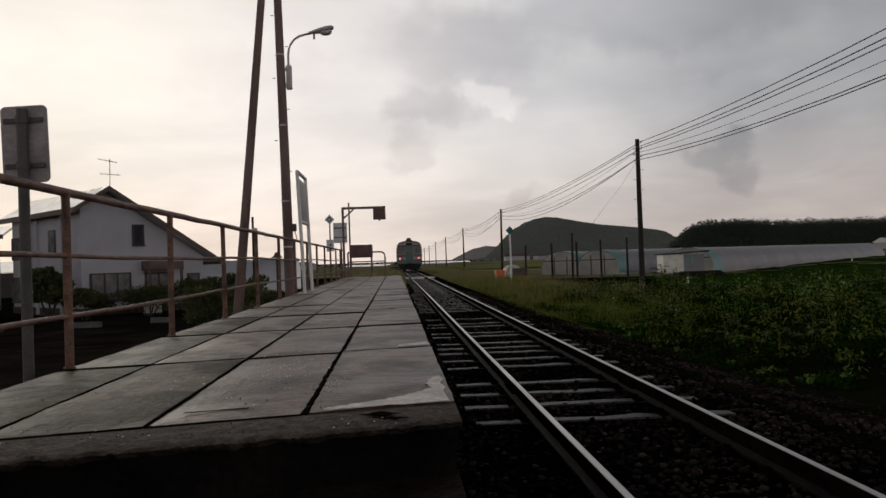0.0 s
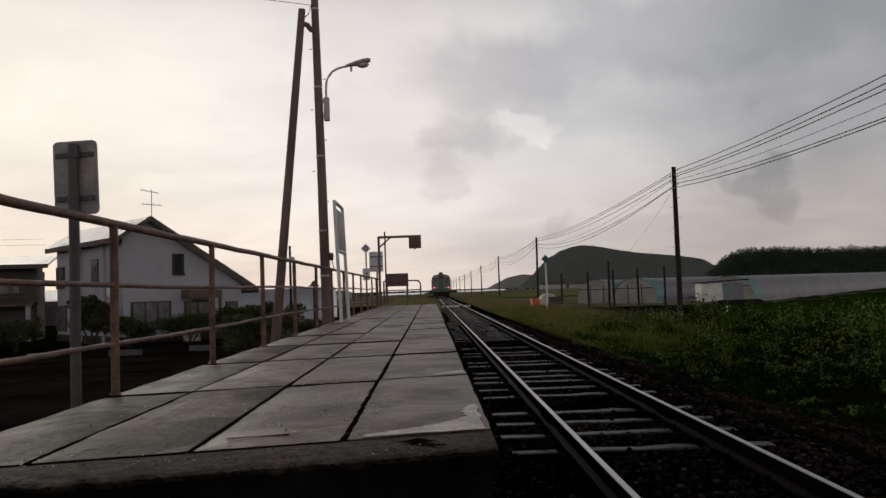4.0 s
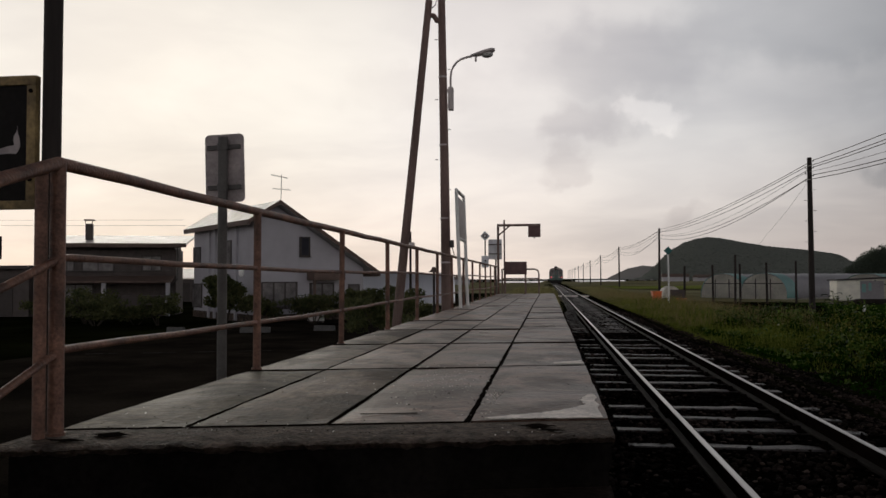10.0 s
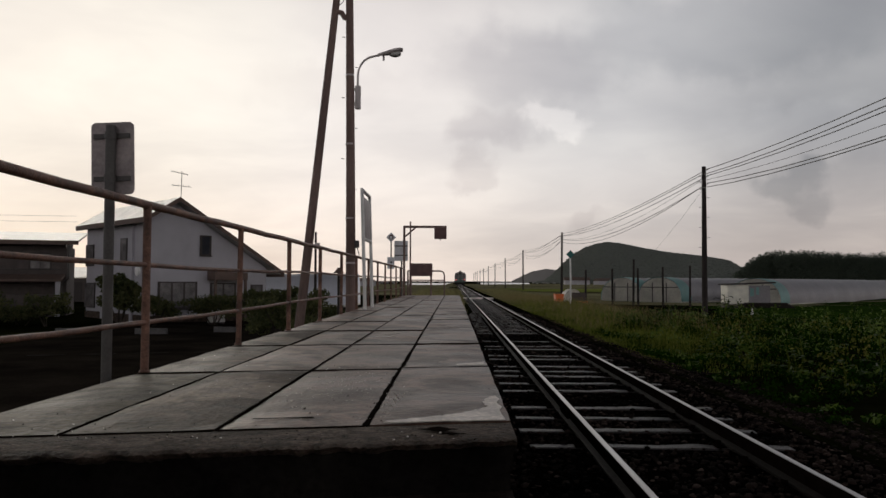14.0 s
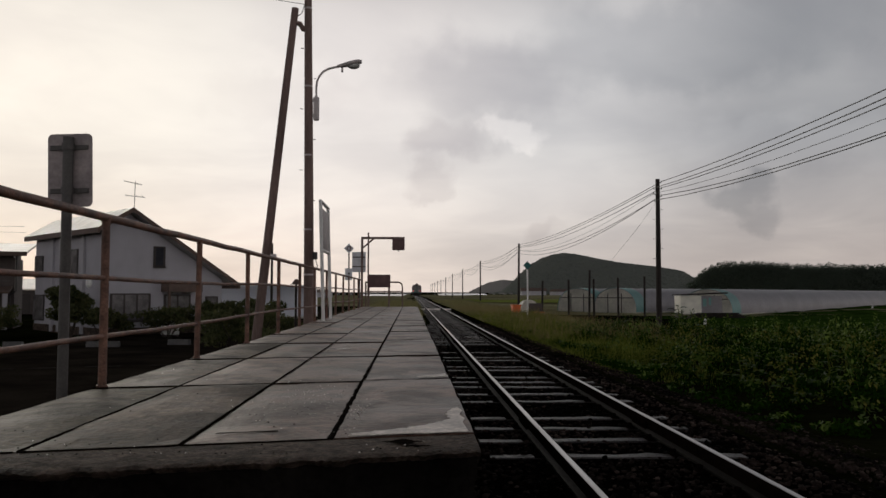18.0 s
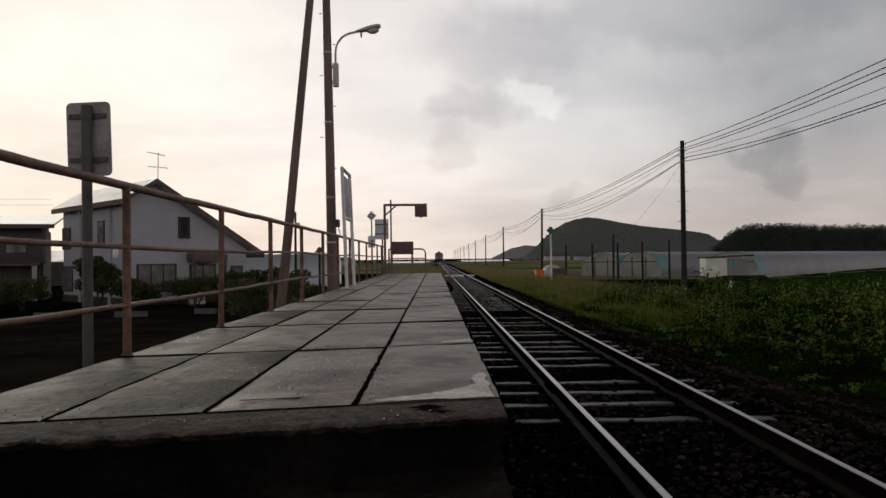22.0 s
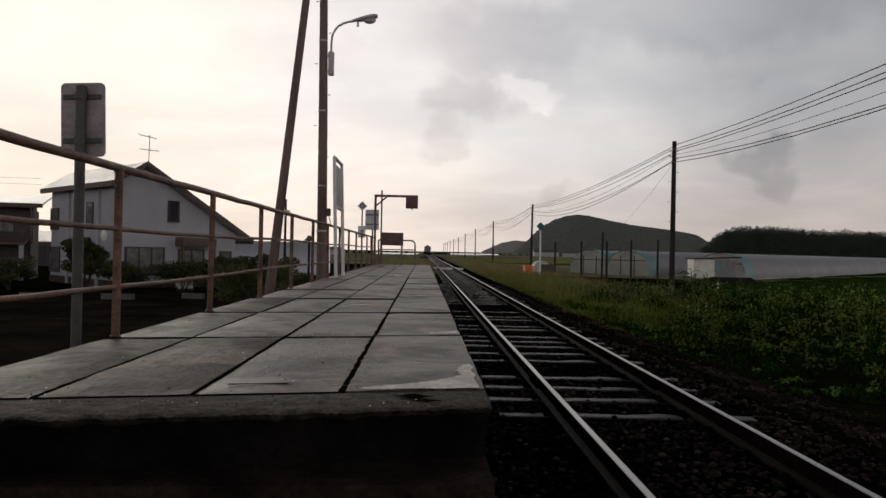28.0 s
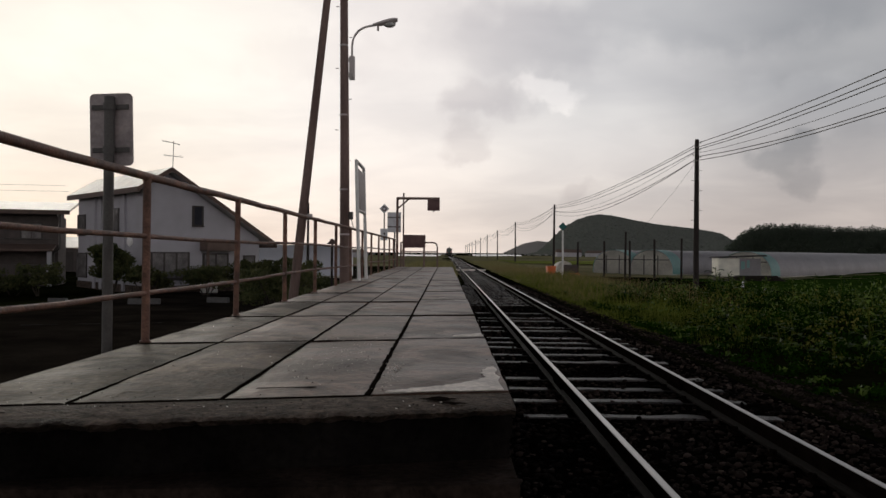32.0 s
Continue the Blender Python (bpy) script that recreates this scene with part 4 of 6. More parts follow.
# far-end guard rail and boards
def build_far_end():
    g = thing("end_guard_rail", pose(0, 31.0, TOP), "rounded steel pipe guard rail across the platform's end", "guard rail")
    arc = [(-1.72, 0, 0.90), (-0.52, 0, 0.90), (-0.43, 0, 0.88), (-0.365, 0, 0.82), (-0.345, 0, 0.72), (-0.345, 0, -0.3)]
    part("hoop", Shape().tube(arc, 0.03, 10), M_POLE, g)
    part("bar", Shape().tube([(-1.72, 0, 0.55), (-0.345, 0, 0.55)], 0.02, 8), M_POLE, g)
    part("post", Shape().tube([(-0.86, 0, -0.3), (-0.86, 0, 0.9)], 0.022, 8), M_POLE, g)
    part("post", Shape().tube([(-1.72, 0, -0.3), (-1.72, 0, 0.9)], 0.03, 8), M_POLE, g)
    b = thing("notice_board", pose(0.03, 30.75, TOP), "low dark brown board on two short posts", "board")
    part("panel", Shape().box((-1.66, -0.02, 0.70), (-0.82, 0.02, 1.18)), M_DARKSIGN, b, bevel=0.01)
    for x in (-1.62, -0.86):
        part("leg", Shape().tube([(x, 0.03, -0.75), (x, 0.03, 1.15)], 0.025, 8), M_POLE, b)
    a = thing("arm_signal_board", pose(0.09, 30.9, 0), "dark panel hung from a steel arm on two posts", "signal board")
    part("post", Shape().tube([(-1.95, 0, 0.3), (-1.95, 0, 3.22)], 0.045, 10), M_POLE, a)
    part("post", Shape().tube([(-1.72, 0.05, 0.3), (-1.72, 0.05, 3.40)], 0.030, 10), M_POLE, a)
    part("arm", Shape().box((-1.98, -0.04, 3.15), (-0.36, 0.04, 3.24)), M_POLE, a, bevel=0.01)
    part("brace", Shape().tube([(-1.95, 0, 2.80), (-1.52, 0, 3.17)], 0.03, 8), M_POLE, a)
    panel = part("panel", Shape().box((-0.82, -0.06, 2.74), (-0.36, 0.06, 3.16)), M_DARKSIGN, a, "dark square panel", bevel=0.012)
    part("hanger", Shape().tube([(-0.59, 0, 2.70), (-0.59, 0, 2.75)], 0.03, 8), M_POLE, panel)
    s = thing("square_sign", pose(0, 31.6, 0), "blue-grey back of a square sign on a post", "sign")
    part("plate", Shape().box((-2.28, -0.012, 1.93), (-1.76, 0.012, 2.70)), M_BLUEGREY, s, bevel=0.006)
    for z in (2.12, 2.48):
        part("batten", Shape().box((-2.26, -0.035, z), (-1.78, -0.013, z + 0.04)), M_GALV, s)
    part("post", Shape().tube([(-2.0, 0.04, 0.2), (-2.0, 0.04, 2.66)], 0.03, 8), M_GALV, s)
    d = thing("diamond_sign", pose(-2.30, 30.2, 0), "grey diamond-shaped sign with a dark ring", "sign")
    part("plate", Shape().prism([(-0.18, 2.76), (0, 2.58), (0.18, 2.76), (0, 2.94)], "y", -0.012, 0.012), M_BLUEGREY, d)
    ring = [(0.07 * math.cos(t), -0.015, 2.76 + 0.07 * math.sin(t)) for t in (2 * math.pi * k / 16 for k in range(17))]
    part("ring", Shape().tube(ring, 0.018, 6, caps=False), M_DARKSIGN, d, "dark painted ring")
    part("post", Shape().tube([(0, 0.03, 0.2), (0, 0.03, 2.85)], 0.025, 8), M_GALV, d)
    box = part("control_box", Shape().box((-0.13, -0.10, 1.60), (0.13, 0.02, 2.03)), M_BLUEGREY, d, "small grey box with two dark round holes", bevel=0.015)
    for z in (1.70, 1.84):
        part("port", Shape().tube([(0.02, -0.112, z), (0.02, -0.098, z)], 0.035, 10), M_BLACKSIGN, box)


build_far_end()

# white-framed name board, side on
def build_name_board():
    b = thing("name_board", pose(-1.61, 15.05, TOP, 0, -1.9, 0), "white-framed station board on tall white legs, seen side on", "board")
    for y in (0.0, 1.35):
        part("leg", Shape().tube([(0, y, -0.02), (0, y, 2.20)], 0.032, 10), M_WHITE, b)
    for z in (1.30, 2.20):
        part("rail", Shape().tube([(0, 0, z), (0, 1.35, z)], 0.032, 10), M_WHITE, b)
    part("panel", Shape().box((-0.015, 0.04, 1.33), (0.015, 1.31, 2.08)), M_SIGNBACK, b, "grey enamel panel", bevel=0.004)


build_name_board()

# lamp pole with its raking strut
def build_lamp_pole():
    p = thing("lamp_pole", pose(-2.10, 16.5, -0.6), "tall brown concrete pole with metal bands", "utility pole")
    part("shaft", Shape().tube([(0.06, 0, 0), (0.02, 0, 4.0), (-0.035, 0, 7.85)], 0.108, 16, 0.074), M_POLE, p)
    for z in (2.1, 3.0, 4.5, 5.9, 7.5):
        k = 0.06 - 0.095 * z / 7.85
        part("band", Shape().tube([(k, 0, z), (k, 0, z + 0.035)], 0.112 - 0.032 * z / 7.85, 16), M_LAMPGREY, p, "thin pale strap")
    meter = part("junction_box", Shape().box((0.115, -0.06, 2.42), (0.205, 0.06, 2.57)), M_GALV, p, "small dark fuse box", bevel=0.02)
    loop = [(0.17, 0, 2.42), (0.21, 0, 2.28), (0.16, 0, 2.16), (0.11, 0, 2.10)]
    part("cable_loop", Shape().tube(loop, 0.008, 6), M_WIRE, meter)
    for k in range(6):
        z = 3.6 + k * 0.62
        part("step_bolt", Shape().tube([(-0.11 if k % 2 else 0.10, 0, z), (-0.17 if k % 2 else 0.15, 0, z)], 0.008, 6), M_GALV, p)
    part("cap_wire", Shape().tube([(-0.03, 0, 7.75), (-0.10, -0.02, 7.6), (-0.16, 0, 7.42), (-0.25, 0, 7.35)], 0.008, 6), M_WIRE, p)
    solo("feed_cable", Shape().tube([(-2.17, 16.5, 7.0), (-3.8, 16.3, 7.18), (-8.0, 15.8, 7.75), (-14.0, 15.0, 8.8)], 0.006, 5), M_WIRE, "thin cable leaving the top of the lamp pole", "cable")
    l = thing("street_lamp", pose(-2.10, 16.5, 0), "grey street lamp on a curved bracket arm, unlit", "street lamp")
    part("ballast_box", Shape().box((0.10, -0.07, 4.63), (0.21, 0.07, 5.10)), M_LAMPGREY, l, bevel=0.02)
    for z in (4.73, 5.03):
        part("clamp", Shape().box((-0.03, -0.03, z - 0.03), (0.11, 0.03, z + 0.03)), M_LAMPGREY, l)
    arm = [(0.150, 0, 5.08), (0.150, 0, 5.30), (0.165, 0, 5.42), (0.21, 0, 5.53), (0.28, 0, 5.62), (0.38, 0, 5.68), (0.50, 0, 5.715), (0.60, 0, 5.73)]
    part("arm", Shape().tube(arm, 0.022, 10), M_LAMPGREY, l)
    head = Shape()
    prof = [(0.56, 0.03, 0.035, 5.735), (0.66, 0.06, 0.055, 5.75), (0.78, 0.095, 0.075, 5.772), (0.90, 0.11, 0.08, 5.80), (1.00, 0.10, 0.07, 5.825), (1.06, 0.06, 0.045, 5.835)]
    vs, fs = [], []
    for x, w, h, z in prof:
        vs += [(x, w * math.cos(t), z + h * (0.85 if math.sin(t) > 0 else 0.55) * math.sin(t)) for t in (2 * math.pi * k / 12 for k in range(12))]
    for i in range(len(prof) - 1):
        fs += [(i * 12 + k, i * 12 + (k + 1) % 12, (i + 1) * 12 + (k + 1) % 12, (i + 1) * 12 + k) for k in range(12)]
    fs += [tuple(range(12)), tuple(range(60, 72))[::-1]]
    hd = part("lamp_head", head.put(vs, fs), M_LAMPGREY, l)
    part("lens", Shape().ball((0.90, 0, 5.755), (0.13, 0.085, 0.07), 6, 12), M_LENS, hd, "frosted bowl lens")
    part("sensor", Shape().tube([(0.67, 0, 5.62), (0.67, 0, 5.72)], 0.022, 8), M_LAMPGREY, hd)
    s = thing("pole_strut", pose(-2.03, 16.5, -0.6), "brown raking strut pole bolted to the lamp pole", "strut")
    part("shaft", Shape().tube([(-1.14, 0.0, 0), (-0.36, 0.0, 7.52)], 0.100, 14, 0.072), M_POLE, s)
    part("bracket", Shape().tube([(-0.36, 0, 7.22), (-0.26, 0, 7.20), (-0.20, 0, 7.10), (-0.06, 0, 7.06)], 0.055, 8), M_POLE, s, "bolted iron bracket")


build_lamp_pole()

# road sign by the railing, seen from behind
def build_road_sign():
    s = thing("roadside_sign", pose(-2.062, 4.92, -0.885, 0, 0, -3), "grey back of a rectangular sign on a steel post", "sign")
    n, rr = 5, 0.03
    x0, x1, z0, z1 = -0.135, 0.130, 2.565, 3.005
    ring = []
    for cx, cz, a0 in ((x1 - rr, z1 - rr, 0), (x0 + rr, z1 - rr, 90), (x0 + rr, z0 + rr, 180), (x1 - rr, z0 + rr, 270)):
        ring += [(cx + rr * math.cos(radians(a0 + 90 * k / n)), cz + rr * math.sin(radians(a0 + 90 * k / n))) for k in range(n + 1)]
    tilt = pose(0, 0, 2.785, 0, -1.5, 0) @ pose(0, 0, -2.785)
    plate = part("plate", Shape().prism(ring, "y", 0.032, 0.042), M_SIGNBACK, s)
    plate.matrix_basis = tilt
    for z in (2.66, 2.92):
        bar = part("rail", Shape().box((x0 + 0.02, 0.018, z - 0.014), (x1 - 0.02, 0.031, z + 0.014)), M_GALV, s, "dark mounting bar")
        bar.matrix_basis = tilt
        part("clamp", Shape().tube([(0, 0, z - 0.02), (0, 0, z + 0.02)], 0.036, 12), M_GALV, s)
    part("post", Shape().tube([(0.0, 0, 0), (0.0, 0, 2.98)], 0.030, 14), M_GALV, s)


build_road_sign()

# tall sign at the platform corner
def build_corner_sign():
    s = thing("corner_sign", pose(-1.871, 2.80, 0), "black board in a dull ochre frame on a tall dark post", "sign")
    part("post", Shape().tube([(-0.01, 0, -1.1), (0.0, 0, 3.2)], 0.0345, 14), M_DARKPOLE, s)
    x0, x1, z0, z1 = -0.80, -0.036, 1.45, 1.955
    part("board", Shape().box((x0 + 0.02, -0.045, z0 + 0.02), (x1 - 0.02, -0.030, z1 - 0.02)), M_BLACKSIGN, s, "black board with pale flaked marks")
    for a, b in (((x0, z0), (x1, z0 + 0.032)), ((x0, z1 - 0.036), (x1, z1)), ((x1 - 0.036, z0 + 0.032), (x1, z1 - 0.036)), ((x0, z0 + 0.032), (x0 + 0.03, z1 - 0.036))):
        part("frame", Shape().box((a[0], -0.055, a[1]), (b[0], -0.022, b[1])), M_OCHRE, s, "dull ochre painted frame", bevel=0.003)
    ring = ragged([(-0.20, 1.655), (-0.115, 1.66), (-0.102, 1.70), (-0.112, 1.76), (-0.122, 1.74), (-0.128, 1.69), (-0.2, 1.675)], 3, 0.004, 5)
    part("flake", Shape().prism(ring, "y", -0.0475, -0.045), M_SIGNBACK, s, "pale flaked mark")
    part("lower_plate", Shape().box((-0.52, -0.045, 1.262), (-0.180, -0.030, 1.350)), M_BLACKSIGN, s, "small dark plate hung under the board", bevel=0.004)
    for x in (-0.46, -0.36):
        part("hanger", Shape().tube([(x, -0.037, 1.34), (x, -0.037, 1.46)], 0.004, 6), M_GALV, s)
    for z in (1.56, 1.895):
        part("bolt", Shape().tube([(-0.054, -0.062, z), (-0.054, -0.02, z)], 0.008, 6), M_RAILWEB, s)


build_corner_sign()

# ---- telegraph line across the track ----
POLE_Y = [41.3 + 56.0 * k for k in range(-1, 11)]
pole_x = lambda y: 12.40 + 0.0033 * y


def utility_pole(y, label, up=0.0):
    p = thing("utility_pole", pose(pole_x(y), y, -0.7), label, "utility pole", "telegraph poles along the line")
    part("shaft", Shape().tube([(0, 0, 0), (0, 0, 7.66 + up)], 0.15, 14, 0.105), M_DARKPOLE, p)
    for k, (z, side) in enumerate(((7.48, 1), (7.14, -1), (7.15, 1), (6.86, -1), (6.77, 1), (6.51, -1))):
        z += up
        s = Shape().tube([(0.09 * side, 0, z), (0.2 * side, 0, z), (0.2 * side, 0, z + 0.04)], 0.012, 6)
        arm = part("bracket", s, M_GALV, p)
        part("insulator", Shape().ball((0.2 * side, 0, z + 0.06), (0.035, 0.035, 0.05), 6, 8), M_CERAMIC, arm)
    for k in range(8):
        z = 2.6 + k * 0.5
        part("step_bolt", Shape().tube([((0.1 if k % 2 else -0.1), 0, z), ((0.27 if k % 2 else -0.27), 0, z)], 0.012, 6), M_GALV, p)
    for z in (3.1, 4.6):
        part("band", Shape().tube([(0, 0, z), (0, 0, z + 0.05)], 0.148 - 0.006 * z, 12), M_GALV, p)
    return p


proto = utility_pole(POLE_Y[1], "slim dark tarred wooden telegraph pole")
utility_pole(POLE_Y[0], "tall dark tarred wooden telegraph pole", 2.0)
for k, y in enumerate(POLE_Y):
    if k > 1:
        copy_thing(proto, pose(pole_x(y), y, -0.7, 0.0, random.Random(k).uniform(-0.5, 0.5)))


def build_wires():
    # height at the pole, side of the pole, sag; the line climbs to a taller pole behind the station
    for z, side, sag, near in ((6.84, 1, 0.50, 1.01), (6.50, -1, 0.50, 1.08), (6.51, 1, 0.62, 1.08), (6.22, -1, 1.00, 1.36), (6.13, 1, 1.05, 1.49), (5.87, -1, 1.20, 1.46)):
        pts = []
        for i, (a, b) in enumerate(zip(POLE_Y[:-1], POLE_Y[1:])):
            for k in range(12):
                t = k / 12
                y, d = a + (b - a) * t, near if i == 0 else sag
                pts.append((pole_x(y) + 0.2 * side, y, z + (2.0 * (1 - t) if i == 0 else 0.0) - 4 * d * t * (1 - t)))
        pts.append((pole_x(POLE_Y[-1]) + 0.2 * side, POLE_Y[-1], z))
        solo("overhead_wire", Shape().tube(pts, 0.010 if z == 6.22 else 0.018, 5), M_WIRE, "black overhead cable sagging from pole to pole", "cable", "overhead wires")
    pts = [(pole_x(41.3), 41.3, 5.9), (13.3, 48, 4.9), (14.2, 56, 3.95), (15.2, 64, 3.1), (16.0, 71, 2.6)]
    solo("service_wire", Shape().tube(pts, 0.006, 5), M_WIRE, "thin service cable running down from the pole", "cable")


build_wires()

# ---- lineside marker ----
mk = thing("lineside_marker", pose(7.35, 52.0, -0.75), "white post with a teal diamond plate", "marker")
part("post", Shape().tube([(0, 0, 0), (0.02, 0, 1.8), (0.0, 0, 3.5)], 0.055, 10), M_WHITE, mk)
part("diamond", Shape().prism([(-0.26, 3.62), (0, 3.36), (0.26, 3.62), (0, 3.88)], "y", -0.075, -0.06), M_TEAL, mk, "teal diamond plate")
part("rim", Shape().tube([(-0.26, -0.07, 3.62), (0, -0.07, 3.36), (0.26, -0.07, 3.62), (0, -0.07, 3.88), (-0.26, -0.07, 3.62)], 0.012, 6), M_GALV, mk)


# ---- yard clutter by the tunnels ----
def build_yard():
    ob = thing("orange_bin", pose(7.45, 58.5, -0.545, 0, 0, 8), "bright orange plastic farm bin on the grass", "bin", "orange bins")
    part("body", Shape().prism([(-0.25, 0), (0.25, 0), (0.30, 0.78), (-0.30, 0.78)], "y", -0.28, 0.28), M_ORANGE, ob, bevel=0.03)
    part("rim", Shape().box((-0.33, -0.31, 0.76), (0.33, 0.31, 0.83)), M_ORANGE, ob, bevel=0.015)
    ob = thing("orange_crate", pose(9.15, 59.0, -0.545, 0, 0, -5), "low orange plastic crate", "crate", "orange bins")
    part("body", Shape().box((-0.40, -0.3, 0), (0.40, 0.3, 0.32)), M_ORANGE, ob, bevel=0.03)
    for k in range(4):
        part("rib", Shape().box((-0.36 + k * 0.22, -0.32, 0.03), (-0.31 + k * 0.22, -0.301, 0.30)), M_ORANGE, ob)
    tank = thing("farm_trailer", pose(8.55, 60.0, -0.545), "covered farm trailer with a pale rounded tarpaulin", "trailer")
    arc = [(0.62 * math.cos(t), 0.55 + 0.62 * math.sin(t)) for t in (math.pi * k / 12 for k in range(13))]
    part("cover", Shape().prism([(0.62, 0.3)] + arc + [(-0.62, 0.3)], "y", -0.9, 0.9), M_FILMEND, tank, "pale rounded tarpaulin")
    part("bed", Shape().box((-0.66, -1.0, 0.2), (0.9, 1.0, 0.32)), M_DARKWALL, tank)
    part("tailboard", Shape().box((-0.1, -1.02, 0.32), (0.88, -0.96, 0.92)), M_DARKWALL, tank, "dark board")
    for x in (-0.45, 0.65):
        part("wheel", Shape().tube([(x, -0.72, 0.2), (x, -0.55, 0.2)], 0.2, 12), M_UNDER, tank)
    # dark stakes
    for k, (x, y, h) in enumerate(((9.9, 62.0, 2.75), (11.55, 60.0, 2.8), (13.05, 60.0, 3.5), (13.4, 60.0, 2.85), (15.2, 60.0, 2.95), (17.15, 60.0, 3.05))):
        s = Shape().tube([(0, 0, 0), (random.Random(k).uniform(-0.04, 0.04), 0, h)], 0.085, 8, 0.075)
        solo("fence_stake", s, M_DARKPOLE, "dark upright wooden stake in the field", "stake", "stakes before the tunnels", m=pose(x, y, -0.7))
    # cream box shed
    sh = thing("tool_shed", pose(19.9, 58.5, -0.66, 0, 0, 4), "small cream box shed with a bluish window", "shed")
    part("body", Shape().box((-0.80, -0.6, 0.35), (0.72, 0.6, 1.62)), M_CREAM, sh, bevel=0.02)
    part("annex", Shape().box((0.724, -0.5, 0.35), (2.3, 0.7, 1.60)), M_FILM, sh, "hazy grey sheeted annex")
    part("window", Shape().box((0.86, -0.53, 0.85), (1.12, -0.501, 1.40)), M_TEALFILM, sh)
    part("roof", Shape().prism([(-0.88, 1.63), (2.6, 1.76), (2.6, 1.86), (-0.88, 1.70)], "y", -0.78, 0.85), M_DARKPOLE, sh, "thin dark roof board")
    part("window", Shape().box((1.30, -0.53, 0.95), (1.48, -0.501, 1.48)), M_TEALFILM, sh)
    for x in (-0.7, 0.6, 1.9):
        part("block", Shape().box((x - 0.12, -0.4, 0.0), (x + 0.12, 0.5, 0.36)), M_DARKWALL, sh)
    plank = thing("timber_stack", pose(21.1, 56.6, -0.66), "low stack of dark timbers before the shed", "timber")
    for k in range(5):
        part("plank", Shape().box((-2.1 + k * 0.18, -0.12 * k - 0.1, 0.09 * k), (2.3 - k * 0.2, -0.12 * k + 0.16, 0.09 * k + 0.085)), M_DARKPOLE, plank)
    for x, y, turn in ((16.7, 46.4, 10), (44.9, 78.7, -25)):
        bag = thing("plastic_bag", pose(x, y, float(land(x, y)), 0, 0, turn), "small white plastic bag lying at the field's edge", "bag", "white bags in the field")
        part("body", Shape().tube([(0, 0, 0), (0.02, 0, 0.10), (0.05, 0.01, 0.24), (0.04, 0.0, 0.33)], 0.11, 9, 0.035), M_WHITE, bag)
        part("knot", Shape().tube([(0.04, 0, 0.33), (0.0, 0.02, 0.40), (-0.05, 0.02, 0.43)], 0.028, 6, 0.012), M_WHITE, bag, "twisted neck of the bag")


build_yard()


# ---- polythene tunnels ----
def build_tunnel(x, y, length, width, height, turn, label, teal=True, film=M_FILM):
    """A hooped tunnel that starts at (x, y) and runs along its own +y."""
    g = thing("polythene_tunnel", pose(x, y, float(land(x, y)) - 0.1, 0, 0, turn), label, "greenhouse", "polythene tunnels")
    n = 18
    arc = lambda k: (width / 2 * math.cos(math.pi * k / n) * (1 + 0.06 * math.sin(math.pi * k / n)), height * math.sin(math.pi * k / n) ** 0.72)
    r = random.Random(int(x * 10))

    def shell(a, b, out, step, sag):
        s = Shape()
        m = max(2, int((b - a) / step))
        vs, fs = [], []
        for j in range(m + 1):
            low = sag * (1 - (2 * (j % 2) - 1)) / 2 if 0 < j < m else 0
            for k in range(n + 1):
                px, pz = arc(k)
                f = 1 + out / (width / 2) - low * 0.02 + r.uniform(-0.002, 0.002)
                vs.append((px * f, a + (b - a) * j / m, pz * f))
        for j in range(m):
            for k in range(n):
                o = j * (n + 1) + k
                fs.append((o, o + 1, o + n + 2, o + n + 1))
        return s.put(vs, fs)

    part("cover", shell(0, length, 0, 0.9, 1), film, g, "hazy polythene cover")
    if teal:
        part("end_band", shell(-0.02, 1.6, 0.03, 0.8, 0), M_TEALFILM, g, "green-tinted film round the end hoop")
    face = [arc(k) for k in range(n + 1)]
    part("end_wall", Shape().prism([(px * 0.985, pz * 0.985) for px, pz in face], "y", 0.02, 0.06), M_FILMEND, g, "hazy film end wall")
    for px in (-width * 0.16, width * 0.16):
        part("door_post", Shape().box((px - 0.04, -0.03, 0), (px + 0.04, 0.015, height * 0.8)), M_GALV, g)
    part("lintel", Shape().box((-width * 0.42, -0.03, height * 0.62), (width * 0.42, 0.015, height * 0.62 + 0.07)), M_GALV, g)
    part("skirt", Shape().box((-width / 2 - 0.05, -0.03, 0), (-width / 2 + 0.02, length, 0.28)), M_FILMEND, g)
    part("skirt", Shape().box((width / 2 - 0.02, -0.03, 0), (width / 2 + 0.05, length, 0.28)), M_FILMEND, g)


TUNNEL = -46
build_tunnel(15.0, 74.0, 46, 4.3, 2.3, TUNNEL, "long hazy polythene tunnel in the field")
build_tunnel(17.54, 70.5, 46, 4.2, 2.3, TUNNEL, "long hazy polythene tunnel beside dark stakes")
build_tunnel(23.76, 65.5, 48, 4.3, 2.2, TUNNEL, "long hazy polythene tunnel behind the cream shed")
build_tunnel(-17.5, 71.0, 9.2, 6.0, 2.9, -88, "pale blue-grey tunnel beyond the house", False, M_BLUEFILM)
# white row covers on gently rising fields far off
for x, y, w in ((36, 560, 34), (-16, 540, 34), (-95, 560, 60)):
    s, prof = Shape(), [(34.0, -0.6), (0.0, -0.6)]
    for k in range(9):
        a = k * 3.8
        prof += [(a, 0.030 * a), (a + 1.0, 0.030 * a + 0.09), (a + 2.6, 0.030 * a + 0.17)]
    s.prism(prof, "x", -w / 2, w / 2)
    solo("row_cover", s, M_WHITEFILM, "white sheeting over crop rows on the plain", "row cover", "far row covers", m=pose(x, y, float(land(x, y))), smooth=False)


